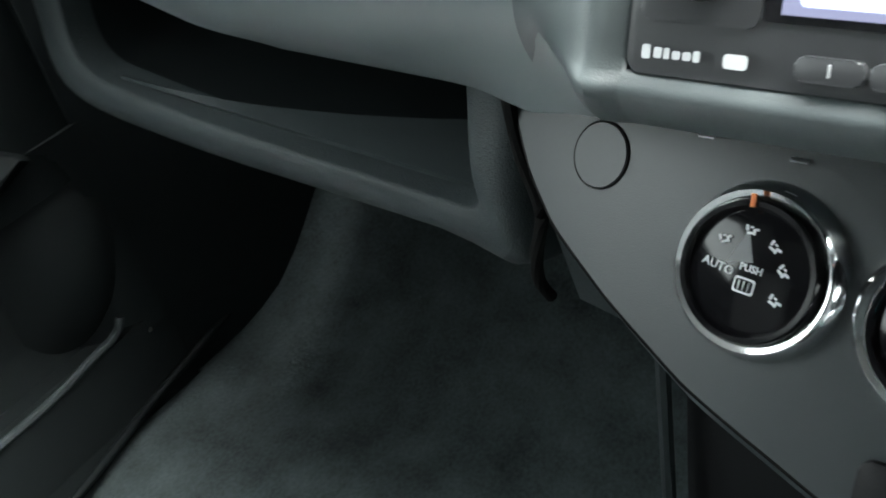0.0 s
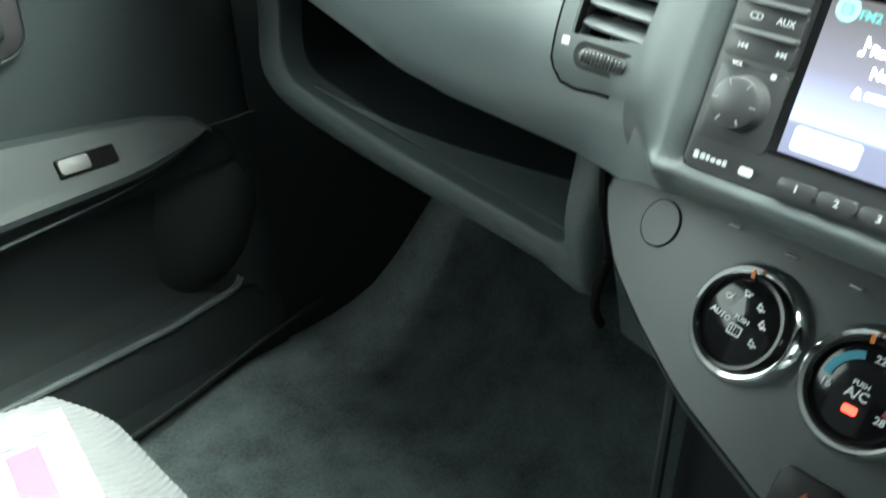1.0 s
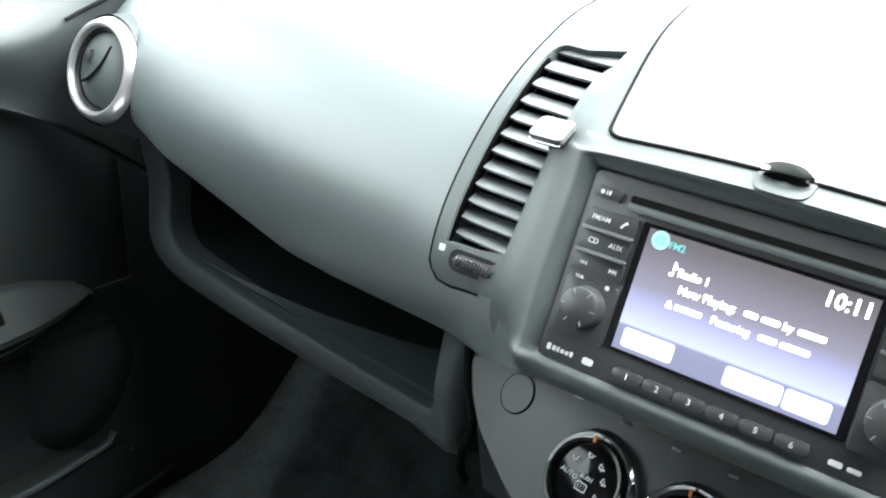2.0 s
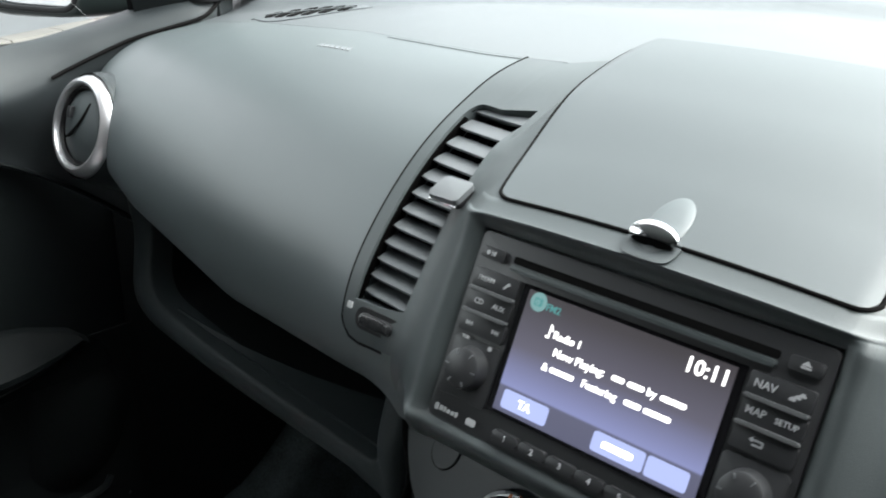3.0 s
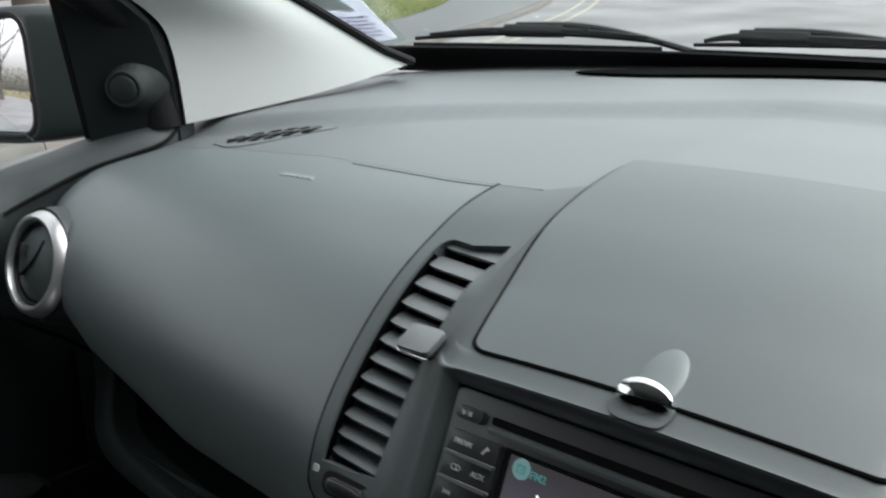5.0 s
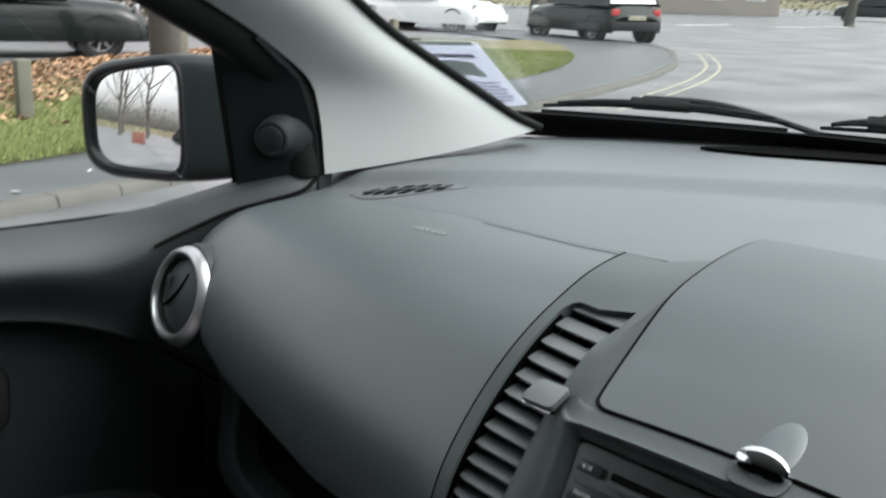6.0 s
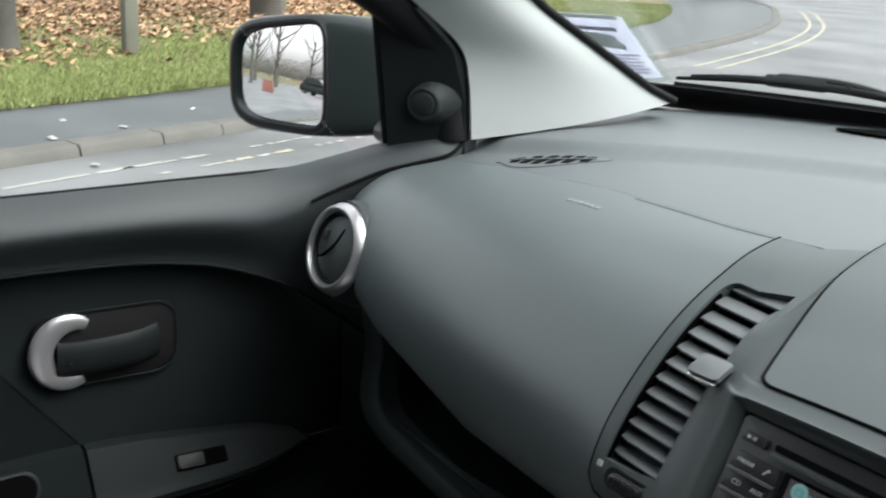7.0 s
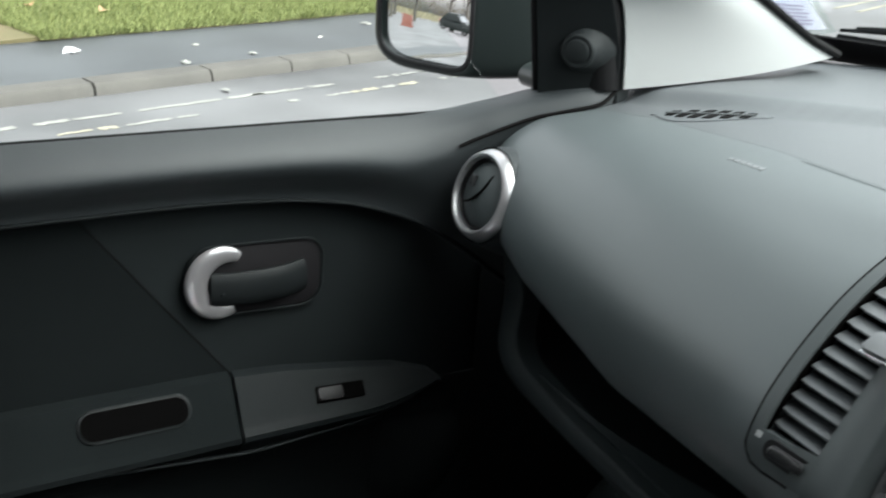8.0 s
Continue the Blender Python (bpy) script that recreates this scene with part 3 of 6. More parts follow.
part("lid_panel", shell(lid_skin, 60, 60, 0.005), LIDPL, lid)
part("lid_gap", shell(lambda a, b: mid((a - 0.5) * 2 * 0.100 + (0.5 - a) * 2 * 0.008 * (1 - b), 3.0 + b * 2.95) + Vector((0, 0.004, -0.004)), 20, 30, 0.003), SEAM, lid)
for s in (-1, 1):
    ks = [3.0 + (LID_FRONT - LID_TURN - 3.0) * i / 40 for i in range(40)] + [LID_FRONT - LID_TURN + LID_TURN * math.sin(math.pi / 2 * i / 10) for i in range(11)]
    path = [mid(s * (side(s, k) + 0.0004 - corner(k)), k) for k in ks]
    path += [mid(s * x, LID_FRONT + 0.004) for x in (0.08, 0.06, 0.04, 0.025, 0.013)]
    part("gap_line", tube([p + Vector((0, -0.0003, 0.0003)) for p in path], 0.0011, 0.0011, n=6), SEAM, lid)
# the catch: a chrome crescent under a hollow in the lid, above a dished thumb rest
cp = mid(0.0, 5.80) + Vector((0, -0.0015, 0.003))
cm = frame_at(cp, (1, 0, 0), mid(0, 5.4) - mid(0, 5.8))
part("catch_hollow", lathe([(0.0, 0.0007), (0.005, 0.0005), (0.0085, 0.0), (0.0100, -0.0007), (0.0102, -0.002)], 32, cm @ Matrix.Translation((0.0005, 0.0095, -0.0012)) @ Matrix.Diagonal((1, 1.75, 1, 1))), DASH, lid, "smooth finger hollow")
bm = bmesh.new()
bmesh.ops.create_uvsphere(bm, u_segments=32, v_segments=20, radius=1.0)
bmesh.ops.bisect_plane(bm, geom=bm.verts[:] + bm.edges[:] + bm.faces[:], plane_co=(0, -0.05, 0), plane_no=(0, -1, 0), clear_outer=True)
bmesh.ops.contextual_create(bm, geom=[q for q in bm.edges if q.is_boundary])
bmesh.ops.transform(bm, matrix=cm @ Matrix.Translation((0, -0.0020, 0.0006)) @ Matrix.Rotation(radians(38), 4, "X") @ Matrix.Diagonal((0.0128, 0.0078, 0.0036, 1)), verts=bm.verts)
part("chrome_catch", bm, CHROME, lid, "polished chrome catch")
part("catch_shadow", prism([(0.0105 * math.cos(a), 0.0018 * math.sin(a)) for a in [2 * math.pi * i / 24 for i in range(24)]], 0.002, cm @ Matrix.Translation((0, -0.0042, -0.0004)) @ Matrix.Rotation(radians(38), 4, "X")), SEAM, lid)


def dish(a, b):
    u, k = 0.0135 * b * math.cos(math.pi * a), 5.84 + 0.66 * b * math.sin(math.pi * a)
    return mid(u, k) + Vector((0, -0.0004, 0.0004 + 0.0004 * math.sin(math.pi * b)))


part("thumb_dish", shell(dish, 24, 8, 0.0006), FASCIA, lid, "dished thumb rest below the catch")

# ---- head unit ----
unit = thing("head_unit", "black navigation radio with a lit colour screen", "car radio")
part("faceplate", prism(roundrect(0.1835, 0.0972, 0.003, 0, 0.0482), 0.02, RAD @ Matrix.Translation((0, 0, 0.0005)), bevel=0.0012), BUTTON, unit)


def on_face(u, v, out=0.0008):
    return RAD @ Matrix.Translation((u, v, out))


def key(u0, u1, v0, v1, name="button", high=0.0022, material=None, r=0.0015):
    return part(name, prism(roundrect(u1 - u0, v1 - v0, r), 0.003, on_face((u0 + u1) / 2, (v0 + v1) / 2, 0.0005 + high), bevel=0.0006), material or BUTTON, unit)


SW, SB, ST = 0.0545, 0.0165, 0.0765
part("screen_recess", prism(roundrect(2 * SW + 0.008, ST - SB + 0.004, 0.001, 0, (SB + ST) / 2), 0.002, on_face(0, 0, 0.0012)), GLOSSBLACK, unit)
screen = part("screen", prism([(-SW, SB), (SW, SB), (SW, ST), (-SW, ST)], 0.001, on_face(0, 0, 0.0018)), SCREEN, unit, "lit radio screen with white text")
LIT = glow("lit_white", (1.0, 1.0, 1.0), 1.6)
LITBLUE = glow("lit_blue_white", (0.36, 0.42, 0.72), 0.85)
LITTEAL = glow("lit_teal", (0.08, 0.26, 0.26), 0.7)
LITPALE = glow("lit_pale_teal", (0.17, 0.33, 0.33), 0.7)
LITRED = glow("lit_red", (1.0, 0.045, 0.03), 1.1)
text("clock", "10:11", 0.0098, on_face(0.0425, 0.0702, 0.0020), LIT, screen)
text("heading", "FM2", 0.0048, on_face(-0.0385, 0.0712, 0.0020), LITTEAL, screen)
text("station", "Radio 1", 0.0052, on_face(-0.0262, 0.0602, 0.0020), LIT, screen)
text("line", "Now Playing:", 0.0054, on_face(-0.0172, 0.0526, 0.0020), LIT, screen)
icon = part("icon", prism([(0.0046 * math.cos(a), 0.0046 * math.sin(a)) for a in [2 * math.pi * i / 28 for i in range(28)]], 0.0003, on_face(-0.0475, 0.0722, 0.0022)), LITPALE, screen)
part("icon_square", prism(roundrect(0.0046, 0.0040, 0.0008), 0.0003, on_face(-0.0475, 0.0722, 0.0025)), LITTEAL, icon)
part("icon_dot", lathe([(0.0006, 0), (0.0013, 0), (0.0013, 0.0003), (0.0006, 0.0003), (0.0006, 0)], 14, on_face(-0.0475, 0.0720, 0.0027)), LITPALE, icon)
part("note", prism([(-0.0383, 0.0578), (-0.0363, 0.0578), (-0.0363, 0.0632), (-0.0352, 0.0612), (-0.0349, 0.0618), (-0.0363, 0.0645), (-0.0369, 0.0645), (-0.0369, 0.0590), (-0.0383, 0.0590)], 0.0003, on_face(0, 0, 0.0022)), LIT, screen)
text("line", "by", 0.0050, on_face(0.0218, 0.0526, 0.0020), LIT, screen)
text("line", "&", 0.0050, on_face(-0.0335, 0.0446, 0.0020), LIT, screen)
text("line", "Featuring", 0.0050, on_face(-0.0030, 0.0446, 0.0020), LIT, screen)
for u0, w, v in ((0.0012, 0.0065, 0.0526), (0.0095, 0.0085, 0.0526), (0.0262, 0.0125, 0.0526), (-0.0305, 0.0135, 0.0446), (0.0105, 0.0085, 0.0446), (0.0205, 0.0135, 0.0446)):
    part("name_bar", prism(roundrect(w, 0.0024, 0.0009, u0 + w / 2, v), 0.0003, on_face(0, 0, 0.0022)), LIT, screen)
for u0, w in ((-0.0505, 0.0265), (0.0015, 0.0270), (0.0295, 0.0205)):
    part("soft_key", prism(roundrect(w, 0.0092, 0.0016, u0 + w / 2, 0.0232), 0.0003, on_face(0, 0, 0.0022)), LITBLUE, screen)
text("soft_key_text", "TA", 0.0056, on_face(-0.0372, 0.0232, 0.0027), LIT, screen)
part("soft_key_bar", prism(roundrect(0.016, 0.003, 0.001, 0.015, 0.0232), 0.0003, on_face(0, 0, 0.0027)), LIT, screen)
# disc slot and its lip
part("disc_slot", prism(roundrect(0.138, 0.0036, 0.0012, 0, 0.0872), 0.002, on_face(0, 0, 0.0012)), SEAM, unit)
part("slot_lip", prism(roundrect(0.138, 0.0034, 0.0014, 0, 0.0832), 0.003, on_face(0, 0, 0.0032), bevel=0.001), FASCIA, unit)
for s in (-1, 1):
    key(*sorted((s * 0.0880, s * 0.0735)), 0.0835, 0.0895)
    for v in (0.0685, 0.0570, 0.0455):
        b = key(*sorted((s * 0.0885, s * 0.0605)), v, v + 0.0098)
        if v > 0.05:
            # light caught by the ledge's upper face is put into a paler colour
            part("ledge_highlight", prism(roundrect(0.0280, 0.0017, 0.0007, s * 0.0745, v - 0.0007), 0.0026, on_face(0, 0, 0.0043), bevel=0.0007), LEDGE, b, "ledge under the key row, coloured pale for the light on its top")
    part("knob_plate", prism(roundrect(0.030, 0.031, 0.003, s * 0.0742, 0.0280), 0.002, on_face(0, 0, 0.0016), bevel=0.0006), BUTTON, unit)
    knob = part("knob", lathe([(0, 0.0086), (0.0088, 0.0086), (0.0100, 0.0078), (0.0106, 0.003), (0.0112, 0.0), (0.0112, -0.002)], 40, on_face(s * 0.0742, 0.0290, 0.0014)), BUTTON, unit, "round rotary knob with pale tick marks")
    for i in range(6):
        a = 2 * math.pi * i / 6 + 0.5
        part("tick", box(0.0007, 0.0024, 0.0012, at=(0, 0, 0), turn=on_face(s * 0.0742, 0.0290, 0.0106) @ Matrix.Rotation(a, 4, "Z") @ Matrix.Translation((0, 0.0082, -0.001))), EMBOSS, knob)
for i in range(6):
    u = -0.0495 + i * 0.0162
    b = key(u, u + 0.0155, 0.0025, 0.0082, "preset_button", 0.0028, r=0.0022)
    text("number", str(i + 1), 0.0042, on_face(u + 0.0078, 0.0053, 0.0034), PRINT, b)
for words, u, v, sz in (("FM/AM", -0.0800, 0.0735, 0.0034), ("CD", -0.0805, 0.0620, 0.0040), ("AUX", -0.0680, 0.0620, 0.0036), ("NAV", 0.0680, 0.0735, 0.0048), ("MAP", 0.0675, 0.0622, 0.0046), ("SETUP", 0.0810, 0.0618, 0.0036), ("VOL", -0.0815, 0.0432, 0.0024)):
    text("key_text", words, sz, on_face(u, v, 0.0028), PRINT, unit)
for u, v, w, h in ((-0.0655, 0.0420, 0.0022, 0.0022), (-0.0856, 0.0052, 0.0022, 0.0034), (-0.0826, 0.0052, 0.0020, 0.0026), (-0.0803, 0.0052, 0.0014, 0.0026), (-0.0779, 0.0050, 0.0020, 0.0020), (-0.0752, 0.0050, 0.0020, 0.0020), (-0.0727, 0.0052, 0.0016, 0.0026), (-0.0632, 0.0050, 0.0058, 0.0034), (0.0585, 0.0050, 0.006, 0.0026), (0.0665, 0.0050, 0.006, 0.002)):
    part("key_mark", prism(roundrect(w, h, min(w, h) * 0.3, u, v), 0.0004, on_face(0, 0, 0.0030)), PRINT, unit)
def sign(outline_, name="key_sign"):
    part(name, prism(outline_, 0.0004, on_face(0, 0, 0.0030)), PRINT, unit)


# skip arrows, handset, day and night, car queue and return signs
for u, s in ((-0.0800, -1), (-0.0675, 1)):
    for d in (0.0, 0.0018):
        sign([(u + s * d, 0.0492), (u + s * (d + 0.0016), 0.0504), (u + s * d, 0.0516)][:: s])
    sign(roundrect(0.0005, 0.0024, 0.0002, u + s * 0.0037, 0.0504))
sign([(-0.0690, 0.0720), (-0.0682, 0.0716), (-0.0664, 0.0742), (-0.0658, 0.0738), (-0.0652, 0.0746), (-0.0664, 0.0756), (-0.0672, 0.0748), (-0.0688, 0.0728)])
sign([(-0.0838 + 0.0011 * math.cos(a), 0.0866 + 0.0011 * math.sin(a)) for a in [2 * math.pi * i / 12 for i in range(12)]])
sign(roundrect(0.0004, 0.0026, 0.0001, -0.0815, 0.0866))
sign([(-0.0795 + 0.0012 * math.cos(a), 0.0866 + 0.0012 * math.sin(a)) for a in [1.2 + 3.6 * i / 12 for i in range(13)]])
for d in (0.0, 0.0018, 0.0036):
    sign(roundrect(0.0030, 0.0009, 0.0004, 0.0798 + d, 0.0722 + d * 0.7))
    sign(roundrect(0.0018, 0.0008, 0.0003, 0.0798 + d, 0.0730 + d * 0.7))
sign(roundrect(0.0042, 0.0007, 0.0002, 0.0722, 0.0494))
sign(roundrect(0.0042, 0.0007, 0.0002, 0.0722, 0.0514))
sign(roundrect(0.0007, 0.0026, 0.0002, 0.0744, 0.0504))
sign([(0.0700, 0.0502), (0.0700, 0.0526), (0.0684, 0.0514)])
part("eject_mark", prism([(0.0788, 0.0866), (0.0832, 0.0866), (0.0810, 0.0888)], 0.0004, on_face(0, 0, 0.0030)), PRINT, unit)
part("eject_bar", prism(roundrect(0.0044, 0.0008, 0.0002, 0.0810, 0.0858), 0.0004, on_face(0, 0, 0.0030)), PRINT, unit)

# ---- climate panel with three dials ----
climate = thing("climate_panel", "dark grey U-shaped climate control panel with three chrome-ringed dials", "control panel")


def cl_low(x):
    """The panel's curved lower edge."""
    return interp([-0.209, -0.200, -0.191, -0.174, -0.1425, -0.102, -0.067, -0.035, 0.0, 0.04, 0.10, 0.16, 0.18], [0.772, 0.760, 0.750, 0.7375, 0.7240, 0.7090, 0.700, 0.691, 0.688, 0.692, 0.715, 0.75, 0.78], x)


def cl_skin(x, z, out=0.0):
    return Vector((x, 0.061 + 0.71 * (z - 0.749) + 0.85 * (x * x - 0.0072) - out * 0.81, z + out * 0.58))


def cl_pt(a, b):
    x = -0.209 + a * 0.385
    return cl_skin(x, cl_low(x) + (0.825 - cl_low(x)) * (1 - b))


part("panel", shell(cl_pt, 70, 30, 0.012), CLIMATEPL, climate)
part("panel_edge", tube([cl_skin(x, cl_low(x) - 0.0006, -0.001) for x in [-0.209 + 0.36 * i / 60 for i in range(61)]], 0.0010, n=6), SEAM, climate)
part("panel_skirt", shell(lambda a, b: cl_skin(-0.205 + a * 0.36, cl_low(-0.205 + a * 0.36) - 0.001 - b * 0.006, -0.004 - 0.010 * b), 50, 4, 0.004), CLIMATEPL, climate)


def dial_frame(x, z):
    o = cl_skin(x, z)
    return frame_at(o, cl_skin(x + 0.01, z) - cl_skin(x - 0.01, z), (0, 0.575, 0.81))


DIALS = [(-0.0830, 0.7490), (-0.0185, 0.7475), (0.045, 0.7492)]
for n, (x, z) in enumerate(DIALS):
    m = dial_frame(x, z) @ Matrix.Diagonal((0.98, 0.98, 0.98, 1))
    dial = part("dial", lathe([(0, 0.010), (0.0215, 0.010), (0.0222, 0.0095), (0.0222, -0.002)], 48, m), GLOSSBLACK, climate, "gloss black dial face with white symbols")
    part("chrome_ring", lathe([(0.0262, 0.0085), (0.0284, 0.0090), (0.0302, 0.0068), (0.0316, 0.0020), (0.0322, 0.0), (0.0322, -0.003), (0.026, -0.003), (0.0258, 0.008), (0.0262, 0.0085)], 64, m), CHROME, dial, "polished chrome bezel")
    part("grip_ring", lathe([(0.0218, 0.0105), (0.0228, 0.0122), (0.0246, 0.0124), (0.0257, 0.0106), (0.0258, 0.0), (0.0218, 0.0), (0.0218, 0.0105)], 48, m), GLOSSBLACK, dial)
    part("pointer", box(0.0016, 0.0045, 0.0010, at=(0, 0, 0), turn=m @ Matrix.Rotation(0.15, 4, "Z") @ Matrix.Translation((0, 0.0247, 0.0132))), mat("orange_pointer", (0.7, 0.18, 0.03), 0.5), dial)

    def d_at(u, v):
        return m @ Matrix.Translation((u, v, 0.0103))

    def bar(u, v, w, h, material=DIALPRINT, r=0.3):
        part("symbol", prism(roundrect(w, h, min(w, h) * r, u, v), 0.0004, m @ Matrix.Translation((0, 0, 0.0106))), material, dial)

    if n == 0:
        text("word", "AUTO", 0.0044, d_at(-0.0110, -0.0010) @ Matrix.Rotation(-0.10, 4, "Z"), DIALPRINT, dial)
        text("word", "PUSH", 0.0036, d_at(0.0010, 0.0012), DIALPRINT, dial)
        part("selected_wedge", prism([(-0.0085, 0.0012), (0.0010, 0.0035), (-0.0035, 0.0145)], 0.0003, m @ Matrix.Translation((0, 0, 0.0104))), mat("grey_symbol", (0.16, 0.165, 0.17), 0.3), dial)
        for u, v, r in ((-0.0110, 0.0085, 0.5), (-0.0025, 0.0138, 0.2), (0.0068, 0.0105, -0.4), (0.0118, 0.0035, -0.6), (0.0118, -0.0070, -0.3)):
            for du, dv, w, h_ in ((-0.0016, 0.0012, 0.0010, 0.0020), (-0.0004, -0.0006, 0.0026, 0.0009), (0.0010, -0.0002, 0.0009, 0.0022), (0.0020, 0.0006, 0.0016, 0.0009), (0.0, 0.0014, 0.0012, 0.0007)):
                part("symbol", prism(roundrect(w, h_, 0.0003, du, dv), 0.0004, m @ Matrix.Translation((u, v, 0.0106)) @ Matrix.Rotation(r, 4, "Z")), DIALPRINT, dial)
        ring = prism(roundrect(0.0078, 0.0056, 0.001, 0.0, -0.0050), 0.0003, m @ Matrix.Translation((0, 0, 0.0104)))
        part("demist_frame", ring, DIALPRINT, dial)
        part("demist_window", prism(roundrect(0.0064, 0.0042, 0.001, 0.0, -0.0050), 0.0003, m @ Matrix.Translation((0, 0, 0.0106))), GLOSSBLACK, dial)
        for u in (-0.0018, 0.0, 0.0018):
            bar(u, -0.0055, 0.0007, 0.0044)
    elif n == 1:
        arc = lambda a0, a1: [(0.0185 * math.cos(a0 + (a1 - a0) * i / 12), 0.0185 * math.sin(a0 + (a1 - a0) * i / 12)) for i in range(13)] + [(0.0145 * math.cos(a1 - (a1 - a0) * i / 12), 0.0145 * math.sin(a1 - (a1 - a0) * i / 12)) for i in range(13)]
        part("cool_arc", prism(arc(math.pi * 0.58, math.pi * 0.98), 0.0004, m @ Matrix.Translation((0, 0, 0.0106))), mat("blue_scale", (0.05, 0.25, 0.33), 0.4), dial)
        part("warm_arc", prism(arc(-0.12 * math.pi, 0.36 * math.pi), 0.0004, m @ Matrix.Translation((0, 0, 0.0106))), mat("red_scale", (0.28, 0.02, 0.03), 0.4), dial)
        for words, u, v, sz in (("16", -0.0150, -0.0030, 0.0052), ("22", 0.0030, 0.0165, 0.0050), ("28", 0.0140, -0.0085, 0.0050), ("PUSH", 0.0, 0.0030, 0.0034), ("A/C", 0.0, -0.0020, 0.0066)):
            text("word", words, sz, d_at(u, v), DIALPRINT, dial)
        part("red_lamp", prism(roundrect(0.0070, 0.0040, 0.0012, 0.0, -0.0095), 0.0004, m @ Matrix.Translation((0, 0, 0.0108))), LITRED, dial, "lit red indicator")
    else:
        for i in range(7):
            a = math.radians(-30 + 40 * i)
            bar(0.0155 * math.cos(a), 0.0155 * math.sin(a), 0.002, 0.0035)
pm = dial_frame(-0.1565, 0.7655)
part("blank_cap", lathe([(0, 0.0010), (0.0126, 0.0010), (0.0131, 0.0002), (0.0131, -0.002)], 40, pm), CLIMATEPL, climate, "round blanking cap")
part("cap_gap", lathe([(0.0131, 0.0005), (0.0136, 0.0005), (0.0136, -0.002), (0.0131, -0.002), (0.0131, 0.0005)], 40, pm), SEAM, climate)
hz = dial_frame(-0.0215, 0.7005)
haz = part("hazard_button", prism(roundrect(0.031, 0.024, 0.004), 0.008, hz @ Matrix.Translation((0, 0, 0.004)), bevel=0.0012), BLACKPL, climate, "hazard switch with a red triangle")
part("hazard_triangle", prism([(-0.0050, -0.0040), (0.0050, -0.0040), (0, 0.0048)], 0.0004, hz @ Matrix.Translation((0, 0, 0.0045))), mat("hazard_red", (0.36, 0.05, 0.03), 0.4), haz)
part("hazard_centre", prism([(-0.0026, -0.0028), (0.0026, -0.0028), (0, 0.0018)], 0.0004, hz @ Matrix.Translation((0, 0, 0.0048))), BLACKPL, haz)
# gloss highlights under the fascia rim, drawn as small satin silver boxes
for i in range(5):
    part("rim_glint", box(0.006, 0.002, 0.0008, 0.0003, cl_skin(-0.112 + i * 0.035, 0.7815, 0.002)), SATIN, climate)
console = thing("console_body", "black lower centre console running down to the floor", "console")
part("body", shell(lambda a, b: Vector(((a - 0.5) * 2 * interp([0, 0.25, 0.6, 1], [0.150, 0.146, 0.152, 0.155], b), 0.115 - 0.02 * b + 1.0 * ((a - 0.5) * 0.3) ** 2, 0.80 - b * 0.43)), 20, 24, 0.1, back=(0, 0.35, 0)), BLACKPL, console)
part("side_trim", tube([(-0.156, 0.12 - 0.02 * i / 20, 0.66 - 0.26 * i / 20) for i in range(21)], 0.004, n=8), DOORPL, console, "narrow black edge trim")
part("front_pocket", prism(roundrect(0.13, 0.09, 0.012), 0.02, frame_at((0.0, 0.098, 0.56), (1, 0, 0), (0, 0.05, 1)), bevel=0.003), GRIPPL, console, "dark storage pocket below the controls")

# ---- open tray under the airbag panel ----
tray = thing("dash_tray", "open dark plastic tray with a thick rounded lip under the dashboard", "dash tray")


def loop(corners, n=10):
    """A closed rounded outline: corners (x, z, radius) in order."""
    out, c = [], len(corners)
    for i, (x, z, r) in enumerate(corners):
        p, a, b = Vector((x, z)), Vector(corners[i - 1][:2]), Vector(corners[(i + 1) % c][:2])
        d1, d2 = (a - p).normalized(), (b - p).normalized()
        s, e = p + d1 * r, p + d2 * r
        out += [(s * (1 - t) ** 2 + p * 2 * t * (1 - t) + e * t * t) for t in [j / n for j in range(n + 1)]]
        nx = corners[(i + 1) % c]
        e2 = Vector(nx[:2]) + (p - Vector(nx[:2])).normalized() * nx[2]
        out += [e.lerp(e2, j / 8) for j in range(1, 8)]
    return out


inner = loop([(-0.580, 0.810, 0.012), (-0.2465, 0.780, 0.006), (-0.2295, 0.7115, 0.014), (-0.555, 0.740, 0.045)])
outer = loop([(-0.630, 0.834, 0.012), (-0.209, 0.790, 0.006), (-0.2035, 0.672, 0.010), (-0.606, 0.699, 0.085)])


def tray_y(x, z):
    return 0.097 + 0.030 * smoothstep(0.72, 0.79, z) + 0.10 * max(0, -0.42 - x) ** 1.3 + 0.02 * smoothstep(0.69, 0.665, z)


bm = bmesh.new()
rows = []
PROF = [(0.0, 0.030, 0.030), (0.0, 0.0035, 0.0035), (0.012, 0.0010, 0.0010), (0.04, 0.0, 0.0), (0.14, -0.001, -0.0015), (0.30, -0.001, -0.003), (0.5, 0.002, -0.004), (0.7, 0.009, -0.002), (0.85, 0.018, 0.003), (0.95, 0.029, 0.010), (1.0, 0.043, 0.022), (0.98, 0.058, 0.04)]
for t, rolled, flush in PROF:
    row = []
    for a, q in zip(inner, outer):
        x, z = a.x + (q.x - a.x) * t, a.y + (q.y - a.y) * t
        k = smoothstep(-0.215, -0.27, x) * smoothstep(0.80, 0.74, z)
        row.append(bm.verts.new((x, tray_y(x, z) + rolled * k + flush * (1 - k), z)))
    rows.append(row)
for r1, r2 in zip(rows, rows[1:]):
    for j in range(len(r1)):
        j2 = (j + 1) % len(r1)
        bm.faces.new((r1[j], r1[j2], r2[j2], r2[j]))
